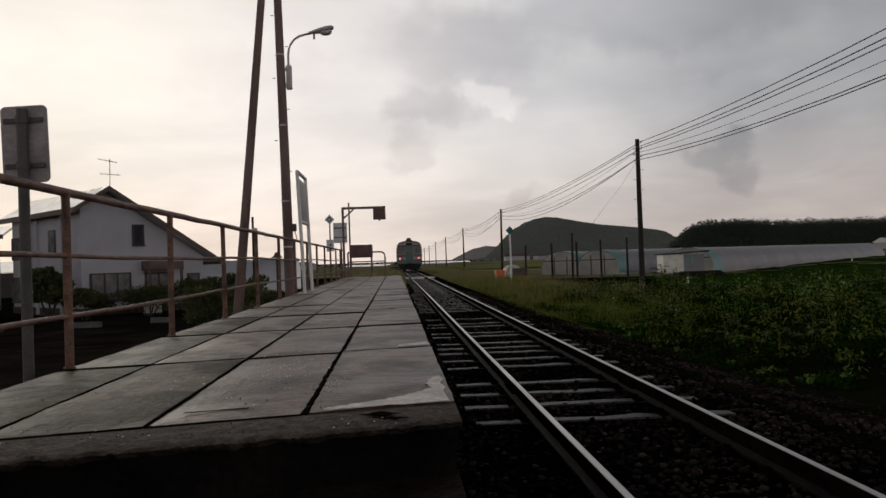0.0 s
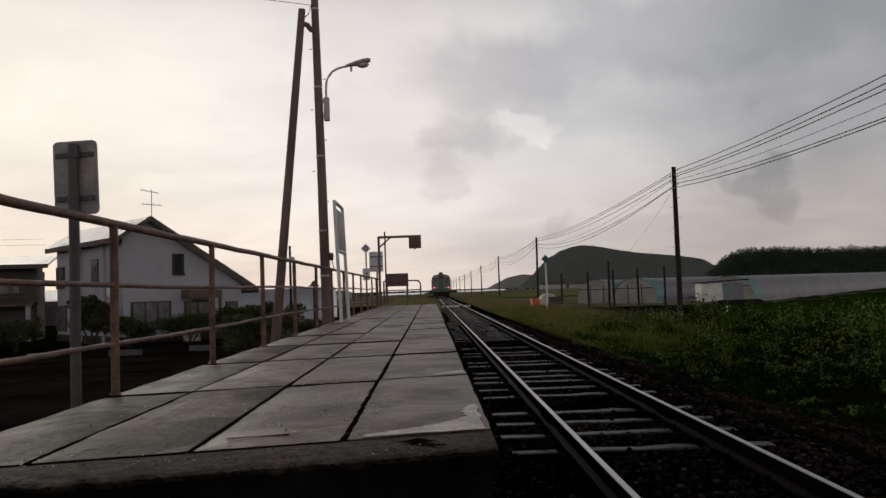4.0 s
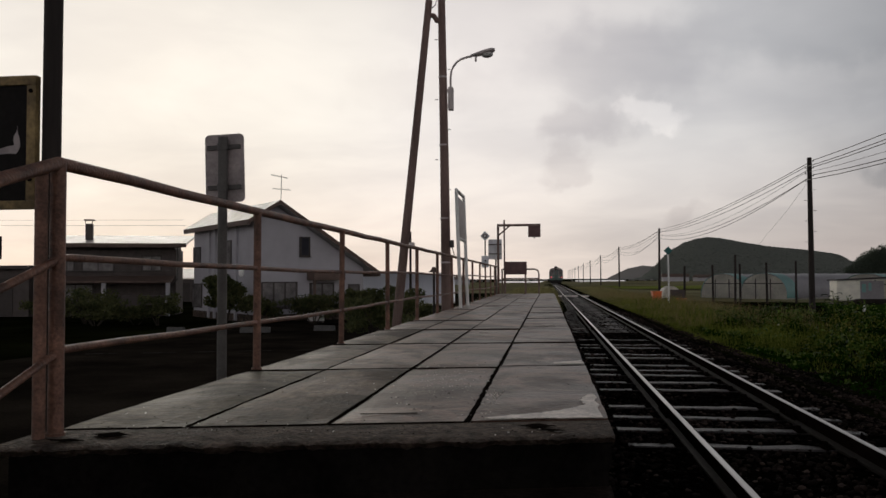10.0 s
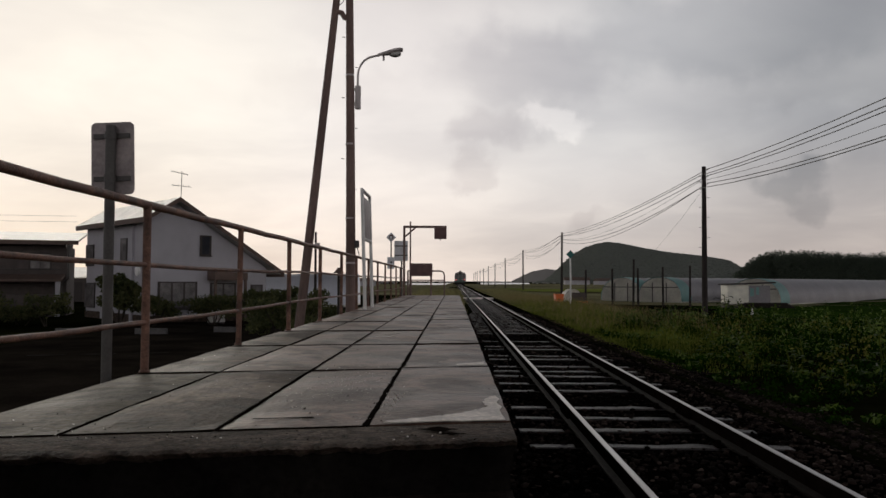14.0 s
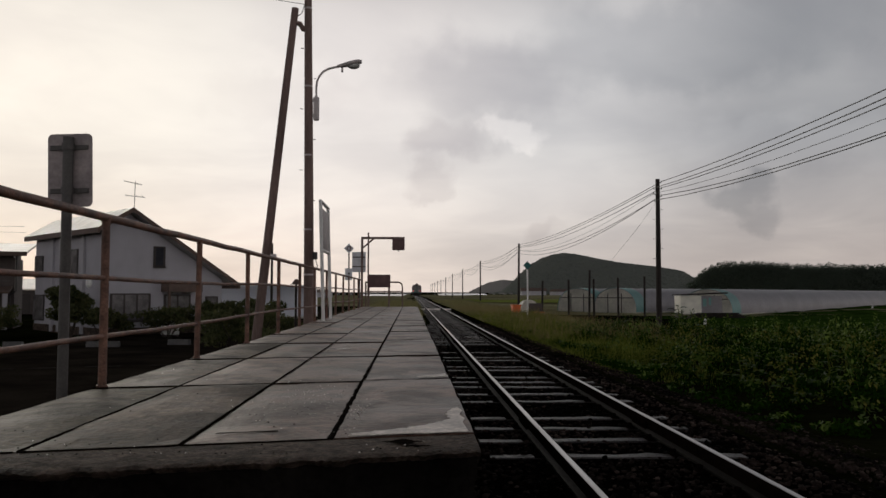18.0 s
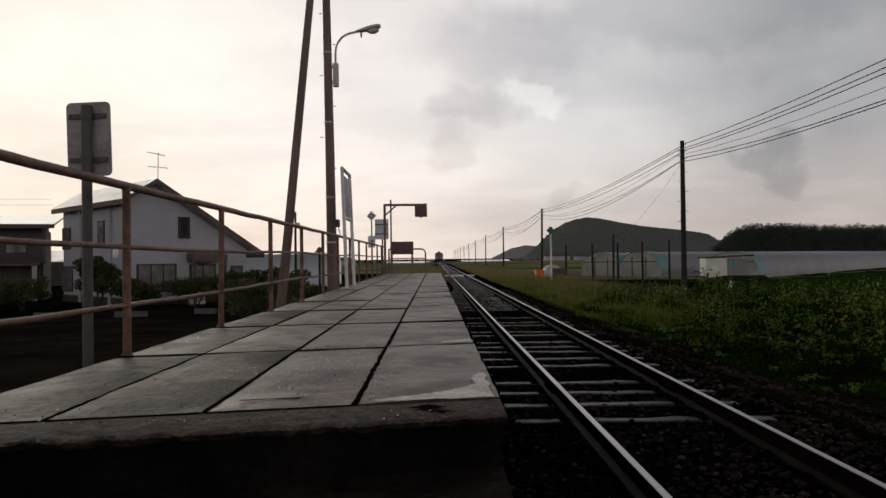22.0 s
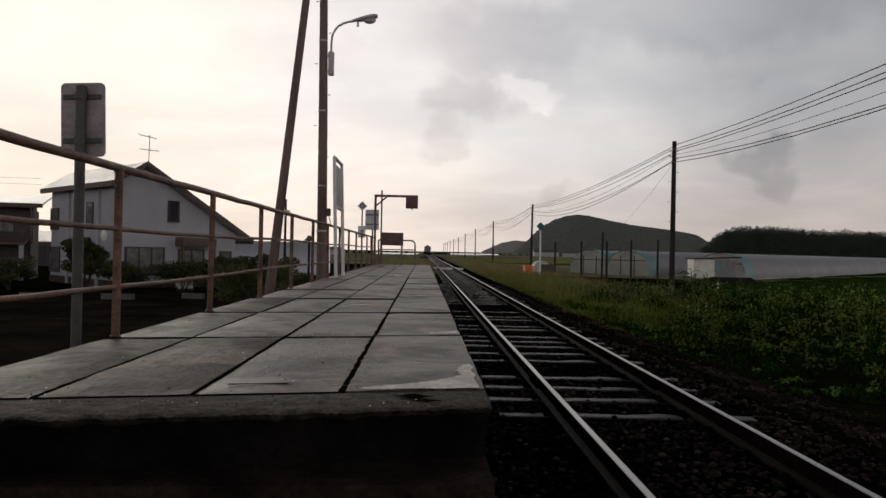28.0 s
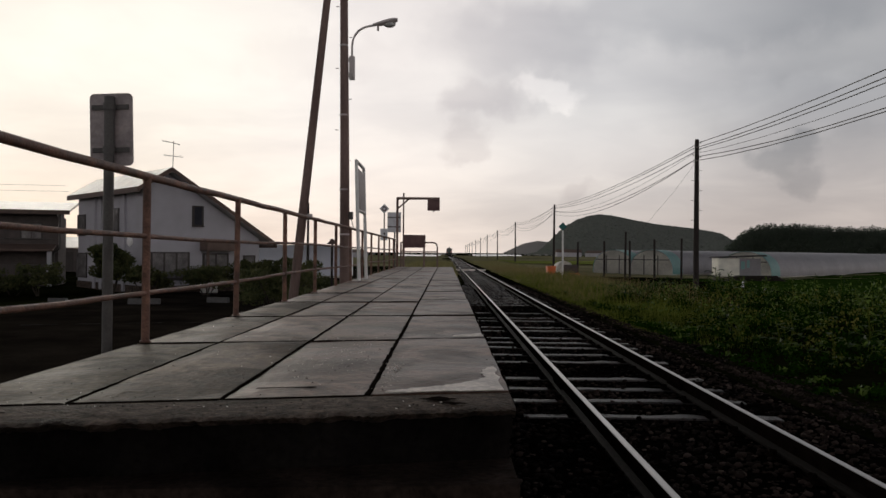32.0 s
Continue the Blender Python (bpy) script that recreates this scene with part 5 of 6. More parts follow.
# ---- the grey house ----
def build_house():
    turn = math.degrees(math.atan2(0.67, 0.74))
    z0 = -1.0
    h = thing("house", pose(-14.23, 41.8, z0, 0, 0, turn), "two-storey grey house with a long asymmetric gable roof", "house")
    # local x along the gable wall, local y back along the ridge
    PEAK, XL, XR, DEEP, SL = 6.34, -1.24, 5.25, 9.5, 0.62
    zl, zr = PEAK - 0.25 + XL * SL, PEAK - 0.25 - XR * SL
    wall = Shape().prism([(XL, 0), (XR, 0), (XR, zr), (0, PEAK - 0.25), (XL, zl)], "y", 0.0, DEEP)
    part("wall", wall, M_SIDING, h, "pale grey painted siding", smooth=False)
    t = 0.16
    left = [(0, PEAK), (XL - 0.45, PEAK + (XL - 0.45) * SL), (XL - 0.45, PEAK + (XL - 0.45) * SL - t), (0, PEAK - t)]
    right = [(0, PEAK), (0, PEAK - t), (XR + 0.75, PEAK - (XR + 0.75) * SL - t), (XR + 0.75, PEAK - (XR + 0.75) * SL)]
    for prof in (left, right):
        roof = part("roof", Shape().prism(prof, "y", -0.55, DEEP + 0.5), M_ROOF, h, "pale sheet-metal roof slope", smooth=False)
        (xa, za), (xb, zb) = prof[0], prof[1 if prof is left else 3]
        nx = 12
        for k in range(nx + 1):
            y = -0.5 + (DEEP + 0.95) * k / nx
            part("seam", Shape().tube([(xa, y, za + 0.012), (xb, y, zb + 0.006)], 0.007, 5), M_ROOF, roof)
        part("bargeboard", Shape().prism([(xa, za + 0.01), (xb, zb + 0.01), (xb, zb - 0.21), (xa, za - 0.21)], "y", -0.60, -0.552), M_FASCIA, roof, "brown bargeboard", smooth=False)
        part("fascia", Shape().box((xb - 0.05 if xb > 0 else xb - 0.06, -0.55, zb - 0.28), (xb + 0.06, DEEP + 0.5, zb - 0.02)), M_FASCIA, roof, "brown eaves board")
    def window(xa, xb, za, zb, panes, y=0.0, dark=False):
        w = part("window", Shape().box((xa - 0.07, y - 0.05, za - 0.07), (xb + 0.07, y - 0.004, zb + 0.07)), M_FRAME, h, "dark framed window", bevel=0.008)
        for k in range(panes):
            a = xa + (xb - xa) * k / panes + 0.05
            b = xa + (xb - xa) * (k + 1) / panes - 0.05
            part("pane", Shape().box((a, y - 0.062, za), (b, y - 0.052, zb)), M_DARKGLASS if dark else M_GLASS, w)
        part("sill", Shape().box((xa - 0.1, y - 0.11, za - 0.12), (xb + 0.1, y - 0.051, za - 0.072)), M_FRAME, w)
    window(1.40, 1.90, 3.5, 4.42, 1, dark=True)
    window(-0.80, 1.15, 0.75, 2.0, 3)
    window(2.0, 3.35, 0.75, 1.95, 2)
    window(4.35, 4.95, 0.55, 1.85, 1)
    porch = part("porch_roof", Shape().prism([(1.78, 2.15), (3.65, 2.15), (3.65, 2.55), (1.78, 2.62)], "y", -0.9, -0.003), M_FASCIA, h, "dark projecting porch roof", bevel=0.02)
    for x in (1.86, 3.57):
        part("porch_post", Shape().box((x - 0.06, -0.85, 0), (x + 0.06, -0.73, 2.15)), M_FASCIA, porch)
    # windows of the long side
    def side_window(ya, yb, za, zb, panes=1):
        w = part("window", Shape().box((XL - 0.05, ya - 0.07, za - 0.07), (XL - 0.004, yb + 0.07, zb + 0.07)), M_FRAME, h, "dark framed window")
        for k in range(panes):
            a, b = ya + (yb - ya) * k / panes + 0.03, ya + (yb - ya) * (k + 1) / panes - 0.03
            part("pane", Shape().box((XL - 0.062, a, za), (XL - 0.052, b, zb)), M_GLASS, w)
    side_window(8.3, 9.5, 3.0, 4.1, 2)
    side_window(3.2, 4.0, 3.0, 4.3)
    side_window(8.0, 9.6, 0.6, 1.9, 2)
    for y in (2.3, 5.6, 6.6):
        part("pilaster", Shape().box((XL - 0.14, y - 0.14, 0), (XL - 0.003, y + 0.14, zl - 0.1)), M_SIDING, h)
    part("dish_aerial", Shape().ball((XL - 0.5, 0.4, 2.6), (0.12, 0.28, 0.28), 8, 12), M_WHITE, h, "white satellite dish")
    part("foundation", Shape().box((XL - 0.05, -0.05, -0.4), (XR + 0.05, DEEP + 0.05, 0.35)), M_BEAM, h)
    a = thing("tv_aerial", pose(-14.10, 42.2, PEAK + z0 - 0.12, 0, 0, 15), "thin rooftop television aerial", "aerial")
    part("mast", Shape().tube([(0, 0, 0), (0.03, 0, 1.55)], 0.018, 6), M_GALV, a)
    part("boom", Shape().tube([(-0.5, 0, 1.55), (0.35, 0, 1.38)], 0.016, 6), M_GALV, a)
    part("boom", Shape().tube([(-0.45, 0, 0.82), (0.5, 0, 0.74)], 0.016, 6), M_GALV, a)
    for k in range(6):
        x = -0.5 + k * 0.16
        part("element", Shape().tube([(x, -0.35, 1.55 - (x + 0.5) * 0.2), (x, 0.35, 1.55 - (x + 0.5) * 0.2)], 0.008, 5), M_GALV, a)
    for k in range(4):
        x = -0.4 + k * 0.26
        part("element", Shape().tube([(x, -0.4, 0.8), (x, 0.4, 0.8)], 0.008, 5), M_GALV, a)


build_house()

# small pale things in the garden
ac = thing("outdoor_unit", pose(-11.75, 40.75, -1.05, 0, 0, 42), "white outdoor air unit by the house wall", "air unit")
part("case", Shape().box((-0.40, -0.15, 0.12), (0.40, 0.15, 0.75)), M_WHITE, ac, bevel=0.02)
part("fan_grille", Shape().tube([(-0.08, -0.165, 0.44), (-0.08, -0.15, 0.44)], 0.24, 16), M_LAMPGREY, ac, "round grey fan grille")
for x in (-0.3, 0.3):
    part("foot", Shape().box((x - 0.05, -0.17, 0.0), (x + 0.05, 0.17, 0.12)), M_DARKWALL, ac)
for x, y, w, turn in ((-12.2, 33.2, 0.62, 6), (-9.6, 34.6, 0.45, -8), (-15.6, 33.0, 0.35, 3)):
    blk = thing("kerb_block", pose(x, y, float(land(x, y)), 0, 0, turn), "pale weathered concrete kerb block by the garden", "kerb block", "garden kerb blocks")
    part("block", Shape().prism([(-0.16, 0.0), (0.16, 0.0), (0.12, 0.24), (-0.12, 0.26)], "x", -w, w), M_KERB, blk, bevel=0.015)


def build_house_two():
    h = thing("flat_roofed_house", pose(-27.54, 47.58, -1.0, 0, 0, 18), "dark timber house with a low pale metal roof", "house")
    part("wall", Shape().box((-2.6, 0, 0), (4.6, 3.5, 4.1)), M_DARKWALL, h, "dark weathered wall", smooth=False)
    roof = part("roof", Shape().prism([(-0.9, 4.45), (4.1, 5.17), (4.1, 5.04), (-0.9, 4.32)], "x", -3.4, 5.3), M_ROOF, h, "pale low metal roof", smooth=False)
    part("gable_fill", Shape().prism([(0.1, 4.1), (3.4, 4.1), (3.4, 4.92), (0.1, 4.44)], "x", -2.5, 4.5), M_DARKWALL, h, smooth=False)
    part("fascia", Shape().box((-3.4, -0.96, 4.20), (5.32, -0.905, 4.44)), M_FASCIA, roof)
    for k in range(8):
        x = -3.1 + k * 1.15
        part("seam", Shape().tube([(x, -0.9, 4.45), (x, 4.1, 5.17)], 0.012, 5), M_ROOF, roof)
    ch = part("chimney", Shape().box((-1.0, 1.0, 4.5), (-0.6, 1.4, 5.75)), M_DARKWALL, h, "short dark chimney")
    part("cap", Shape().box((-1.08, 0.92, 5.95), (-0.52, 1.48, 6.02)), M_FASCIA, ch)
    for x in (-1.02, -0.62):
        part("cap_post", Shape().box((x, 1.0, 5.75), (x + 0.04, 1.04, 5.95)), M_FASCIA, ch)
    for xa, xb, za, zb in ((-0.9, 0.9, 2.75, 3.65), (2.6, 3.7, 2.8, 3.65), (-2.2, -1.4, 2.8, 3.6), (-2.3, -0.3, 0.7, 1.9)):
        w = part("window", Shape().box((xa - 0.08, -0.05, za - 0.08), (xb + 0.08, -0.004, zb + 0.08)), M_FRAME, h)
        for k in range(2):
            a, b = xa + (xb - xa) * k / 2 + 0.03, xa + (xb - xa) * (k + 1) / 2 - 0.03
            part("pane", Shape().box((a, -0.062, za), (b, -0.052, zb)), M_GLASS, w)
    part("balcony_rail", Shape().tube([(-2.4, -0.7, 2.75), (4.4, -0.7, 2.75)], 0.03, 6), M_GALV, h)
    part("downpipe", Shape().tube([(4.75, -0.5, 4.3), (4.75, -0.5, 2.2), (4.4, -0.2, 1.9), (4.4, -0.1, 0)], 0.05, 8), M_GALV, h)
    porch = part("porch", Shape().prism([(-1.5, 2.15), (-0.004, 2.45), (-0.004, 2.33), (-1.5, 2.03)], "x", -2.6, 4.5), M_FASCIA, h, "dark lean-to roof over the ground floor", smooth=False)
    for x in (0.6, 4.3):
        part("porch_post", Shape().box((x - 0.12, -1.4, 0), (x + 0.12, -1.16, 2.05)), M_SIDING, porch, "pale porch post")
    part("porch_wall", Shape().box((1.6, -1.3, 0), (4.1, -0.01, 1.25)), M_DARKWALL, porch)
    g = thing("garage", pose(-34.2, 46.0, -1.0, 0, 0, 4), "low dark garage with a flat roof", "garage")
    part("wall", Shape().box((-4, 0, 0), (3, 5, 2.9)), M_DARKWALL, g)
    part("roof", Shape().box((-4.3, -0.4, 2.9), (3.3, 5.3, 3.1)), M_DARKWALL, g)
    part("shutter", Shape().box((-2.8, -0.05, 0.05), (2.0, -0.004, 2.3)), M_FRAME, g)


build_house_two()

for dz, dy in ((0.0, 0.0), (-0.32, 0.25)):
    pts = [(-70.0, 51.0 + dy, 6.4 + dz), (-52.0, 50.0 + dy, 5.55 + dz), (-34.0, 48.6 + dy, 5.05 + dz), (-22.1, 47.7 + dy, 4.85 + dz)]
    solo("house_wire", Shape().tube(pts, 0.007, 5), M_WIRE, "thin service cable strung to the house eaves", "cable", "house wires")

# low shed seen between the two houses
bs = thing("back_shed", pose(-34.5, 75.0, -0.9), "low shed with a pale sheet roof behind the houses", "shed")
part("wall", Shape().box((-2.6, 0, 0), (1.4, 4.0, 2.16)), M_DARKWALL, bs, "dark boarded wall")
part("roof", Shape().prism([(-0.4, 2.25), (4.4, 3.25), (4.4, 3.17), (-0.4, 2.17)], "x", -2.9, 1.7), M_ROOF, bs, "pale sheet-metal roof", smooth=False)
part("door", Shape().box((-0.5, -0.04, 0.0), (0.5, -0.003, 1.8)), M_FRAME, bs)


# ---- plants ----
def scatter_leaves(centres, radii, per, size, seed):
    """Small folded leaves filled into soft blobs: vertices and quads."""
    r = np.random.default_rng(seed)
    c = np.repeat(np.asarray(centres, float), per, 0)
    rad = np.repeat(np.asarray(radii, float), per, 0)
    n = len(c)
    d = r.normal(size=(n, 3))
    d /= np.linalg.norm(d, axis=1)[:, None]
    p = c + d * rad * (r.random((n, 1)) ** 0.45)
    a = r.normal(size=(n, 3))
    a /= np.linalg.norm(a, axis=1)[:, None]
    b = np.cross(a, r.normal(size=(n, 3)))
    b /= np.linalg.norm(b, axis=1)[:, None] + 1e-9
    s = size * r.uniform(0.6, 1.4, (n, 1))
    up = np.cross(a, b) * s * 0.25
    v = np.stack([p - a * s, p - b * s * 0.5 + up, p + a * s, p + b * s * 0.5 + up], 1).reshape(-1, 3)
    f = np.arange(4 * n).reshape(-1, 4)
    return v, f


def shrub(name, x, y, w, h, label, seed, leaves=2600, size=0.05, category="shrub", stem=0.3, group=""):
    r = np.random.default_rng(seed)
    z0 = float(land(x, y))
    t = thing(name, pose(x, y, z0), label, category, group)
    for k in range(5):
        a = r.uniform(0, 6.28)
        s = Shape().tube([(0.04 * math.cos(a), 0.04 * math.sin(a), -0.1), (0.2 * w * math.cos(a), 0.2 * w * math.sin(a), h * 0.4), (0.38 * w * math.cos(a + 0.3), 0.38 * w * math.sin(a + 0.3), h * 0.8)], 0.05 * h / 2, 6, 0.012)
        part("stem" if h < 2 else "limb", s, M_BARK, t)
    m = 16
    cs = np.stack([r.uniform(-0.42, 0.42, m) * w, r.uniform(-0.42, 0.42, m) * w, h * (stem + (1 - stem) * r.uniform(0.12, 0.86, m))], -1)
    rs = np.stack([r.uniform(0.16, 0.30, m) * w, r.uniform(0.16, 0.30, m) * w, r.uniform(0.12, 0.22, m) * h], -1)
    v, f = scatter_leaves(cs, rs, leaves // m, size, seed)
    ob = new("crown", mesh_np("crown", v, f, M_BUSH))
    ob.parent = t


def build_shrubs():
    shrub("garden_tree", -16.1, 39.5, 2.0, 2.55, "round dark clipped tree before the house", 1, 4200, 0.10, "tree", 0.3)
    shrub("shrub", -14.2, 38.8, 2.2, 1.5, "dark leafy shrub by the house wall", 2, 2600, 0.08, group="garden shrubs")
    shrub("shrub", -11.6, 39.8, 2.4, 1.5, "dark leafy shrub by the house wall", 3, 2600, 0.08, group="garden shrubs")
    shrub("shrub", -10.2, 42.0, 2.2, 1.7, "dark leafy shrub by the house wall", 4, 2600, 0.08, group="garden shrubs")
    shrub("shrub", -7.8, 40.5, 2.6, 1.9, "tall dark shrub beside the house", 5, 3600, 0.09, group="garden shrubs")
    shrub("shrub", -5.4, 27.0, 2.2, 1.65, "dark bush behind the platform railing", 6, 3600, 0.06, group="bushes behind the railing")
    shrub("shrub", -3.6, 22.5, 1.6, 1.05, "dark bush behind the platform railing", 7, 3200, 0.05, group="bushes behind the railing")
    shrub("shrub", -3.4, 26.0, 1.6, 1.10, "dark bush behind the platform railing", 8, 3200, 0.05, group="bushes behind the railing")
    shrub("shrub", -6.6, 31.0, 2.4, 1.2, "dark bush behind the platform railing", 9, 3000, 0.06, group="bushes behind the railing")
    for k in range(5):
        shrub("hedge_bush", -24.6 + k * 1.35, 38.5 + 0.9 * math.sin(k * 2.3), 2.3 + 0.5 * math.sin(k), 1.35 + 0.45 * math.sin(k * 1.7), "dark garden hedge bush beside the road", 20 + k, 1800, 0.08, "hedge", group="garden hedge")


build_shrubs()


def blades(n, x, y, h, wide, seed, lean=0.35):
    """Bent grass blades: two quads each."""
    r = np.random.default_rng(seed)
    z = land(x, y) - 0.02
    a = r.uniform(0, 2 * np.pi, n)
    side = np.stack([np.cos(a), np.sin(a), np.zeros(n)], -1)
    way = np.stack([-np.sin(a), np.cos(a), np.zeros(n)], -1)
    base = np.stack([x, y, z], -1)
    hh = h[:, None]
    ww = wide * r.uniform(0.6, 1.3, (n, 1))
    bend = r.uniform(0.1, lean * 2, (n, 1))
    up = np.array([[0, 0, 1.0]])
    m1 = base + up * hh * 0.55 + way * hh * bend * 0.25
    tip = base + up * hh * (1 - 0.25 * bend) + way * hh * bend * 0.9
    v = np.stack([base - side * ww, base + side * ww, m1 + side * ww * 0.8, m1 - side * ww * 0.8, tip + side * ww * 0.15, tip - side * ww * 0.15], 1).reshape(-1, 3)
    o = 6 * np.arange(n)[:, None]
    f = np.concatenate([o + np.array([[0, 1, 2, 3]]), o + np.array([[3, 2, 4, 5]])], 0)
    return v, f


def tufted(n, x0, x1, y0, y1, power, seed, clump=0.25, per=14):
    r = np.random.default_rng(seed)
    m = n // per
    cx = r.uniform(x0, x1, m)
    cy = y0 + (y1 - y0) * r.random(m) ** power
    x = np.repeat(cx, per) + r.normal(0, clump, m * per)
    y = np.repeat(cy, per) + r.normal(0, clump, m * per)
    return x, y, np.repeat(r.uniform(0.35, 1.4, m), per)


def build_grass():
    sets = [
        ("verge_grass", 20000, 3.6, 6.8, 15, 55, 1.0, 0.26, 0.006, M_GRASS, "rank green grass on the verge beside the track"),
        ("verge_grass", 14000, 3.6, 8.0, 20, 60, 1.1, 0.40, 0.010, M_GRASS, "rank green grass on the verge beside the track"),
        ("far_verge_grass", 20000, 3.4, 9.0, 40, 150, 1.3, 0.34, 0.014, M_FARGRASS, "olive rank grass along the far verge, brightened in colour"),
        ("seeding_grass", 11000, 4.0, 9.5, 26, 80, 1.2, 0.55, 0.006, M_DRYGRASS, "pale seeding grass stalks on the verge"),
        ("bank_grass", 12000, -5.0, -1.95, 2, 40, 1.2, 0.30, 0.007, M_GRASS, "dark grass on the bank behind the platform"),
        ("end_grass", 15000, -6.0, 0.7, 31.8, 75, 1.2, 0.42, 0.012, M_FARGRASS, "rank grass beyond the platform's end, brightened in colour"),
    ]
    for k, (name, n, x0, x1, y0, y1, power, h, w, m, label) in enumerate(sets):
        x, y, s = tufted(n, x0, x1, y0, y1, power, 40 + k)
        ok = (x > 3.45) | ((x < -1.9) | (y > 31.3)) & (x < 0.5)
        x, y, s = x[ok], y[ok], s[ok]
        hh = h * s * np.random.default_rng(k).uniform(0.5, 1.3, len(x))
        hh = np.where(x > 3, (hh * step01(3.2, 5.0, x) + 0.04) * (0.25 + 0.75 * step01(12, 26, y)), hh)
        v, f = blades(len(x), x, y, hh, w, 60 + k)
        tagged(new(name, mesh_np(name, v, f, m)), label, "grass", kind="stuff")


build_grass()


def in_soil(x, y):
    """Bare dark ground before the tunnels."""
    return (x > 8.6) & (x < 26) & (y > 36 + 1.5 * np.sin(x * 0.9))


def build_weeds():
    """Leafy mounds of weeds in uneven clumps with dark gaps, and leaves in a lit colour on their tops."""
    r = np.random.default_rng(5)
    lumps = lambda x, y: np.clip(0.5 + 0.42 * np.sin(x * 1.15 + 1.5 * np.sin(y * 0.55)) * np.sin(y * 0.8 + 1.7 * np.sin(x * 0.7 + 1)) + 0.25 * np.sin(x * 2.9 + y * 1.7) * np.sin(y * 2.3 - x), 0, 1)
    n = 3400
    x = 4.2 + 21 * r.random(n) ** 1.3
    y = 9.8 + 32 * r.random(n)
    grow = lumps(x, y)
    ok = (r.random(n) < (0.10 + 1.1 * grow ** 1.3) * (0.55 + 0.45 * step01(9, 18, y))) & ~in_soil(x, y) & (x < y * 0.75 + 2)
    x, y, grow = x[ok], y[ok], grow[ok]
    n = len(x)
    edge = (0.30 + 0.70 * step01(4.4, 8.0, x)) * (0.5 + 0.5 * step01(9, 18, y)) * (1 - 0.7 * step01(26, 38, y))
    tall = (0.10 + 0.42 * grow ** 1.2) * edge * r.uniform(0.65, 1.35, n)
    wide = r.uniform(0.20, 0.46, n) * (0.6 + 0.4 * edge)
    c = np.stack([x, y, land(x, y) + tall * 0.8], -1)
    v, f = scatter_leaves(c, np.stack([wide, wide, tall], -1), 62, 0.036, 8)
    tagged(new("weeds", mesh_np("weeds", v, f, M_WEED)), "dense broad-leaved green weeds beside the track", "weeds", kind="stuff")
    # leaves and shoots on the mound tops, their highlights put into a paler colour
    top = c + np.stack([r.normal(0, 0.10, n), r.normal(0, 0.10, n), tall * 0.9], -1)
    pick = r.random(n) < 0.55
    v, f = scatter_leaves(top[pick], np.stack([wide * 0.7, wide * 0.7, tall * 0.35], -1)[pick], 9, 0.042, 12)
    tagged(new("weed_tops", mesh_np("weed_tops", v, f, M_LITLEAF)), "leaf tops of the weeds, highlights put into their colour", "weeds", kind="stuff")
    # taller single stalks with leaves up the stem, in stands
    m = 900
    px = 5.6 + 17 * r.random(m) ** 1.1
    py = 10.5 + 29 * r.random(m)
    ok = ~in_soil(px, py) & (px < py * 0.75 + 1) & (r.random(m) < 1.1 * lumps(px, py) ** 1.5)
    px, py = px[ok], py[ok]
    m = len(px)
    h = r.uniform(0.55, 1.15, m) * (0.45 + 0.55 * step01(10, 19, py)) * (1 - 0.5 * step01(28, 40, py)) * (0.45 + 0.55 * step01(5, 8.5, px))
    per = 17
    t = np.tile(np.linspace(0.25, 1.0, per), (m, 1))
    ang = np.arange(per)[None] * 2.4 + r.uniform(0, 6.28, (m, 1))
    out = 0.17 * (1.15 - 0.80 * t)
    lean = r.normal(0, 0.12, (m, 2))
    cs = np.stack([px[:, None] + np.cos(ang) * out + lean[:, :1] * t, py[:, None] + np.sin(ang) * out + lean[:, 1:] * t, land(px, py)[:, None] + h[:, None] * t], -1).reshape(-1, 3)
    v, f = scatter_leaves(cs, np.tile([0.03, 0.03, 0.03], (len(cs), 1)), 1, 0.048, 13)
    tagged(new("weed_stalk_leaves", mesh_np("weed_stalk_leaves", v, f, M_LITLEAF)), "leaves along tall weed stalks", "weeds", kind="stuff")
    foot = np.stack([px, py, land(px, py) - 0.02], -1)
    tip = foot + np.stack([lean[:, 0], lean[:, 1], h], -1)
    w, q = np.array([[0.005, 0, 0]]), np.array([[0, 0.005, 0]])
    v = np.stack([foot - w, foot + w, tip + w * 0.3, tip - w * 0.3, foot - q, foot + q, tip + q * 0.3, tip - q * 0.3], 1).reshape(-1, 3)
    o = 8 * np.arange(m)[:, None]
    f = np.concatenate([o + np.array([[0, 1, 2, 3]]), o + np.array([[4, 5, 6, 7]])], 0)
    tagged(new("weed_stalks", mesh_np("weed_stalks", v, f, M_GRASS)), "thin green weed stalks", "weeds", kind="stuff")
    # clusters of yellowed leaves
    k = 60
    cx, cy = 5.2 + 7.5 * r.random(k), 10.5 + 15 * r.random(k)
    cx, cy = np.repeat(cx, 8) + r.normal(0, 0.22, 8 * k), np.repeat(cy, 8) + r.normal(0, 0.22, 8 * k)
    c = np.stack([cx, cy, land(cx, cy) + r.uniform(0.2, 0.75, 8 * k) * (0.4 + 0.6 * step01(4.5, 7.5, cx))], -1)
    v, f = scatter_leaves(c, np.tile([0.10, 0.10, 0.08], (len(c), 1)), 5, 0.034, 14)
    tagged(new("yellowing_weeds", mesh_np("yellowing_weeds", v, f, M_YELLOW)), "yellowing weed leaves among the green", "weeds", kind="stuff")
    # leafy rows of the field
    n = 9000
    row = r.integers(0, 46, n)
    along = r.uniform(0, 80, n)
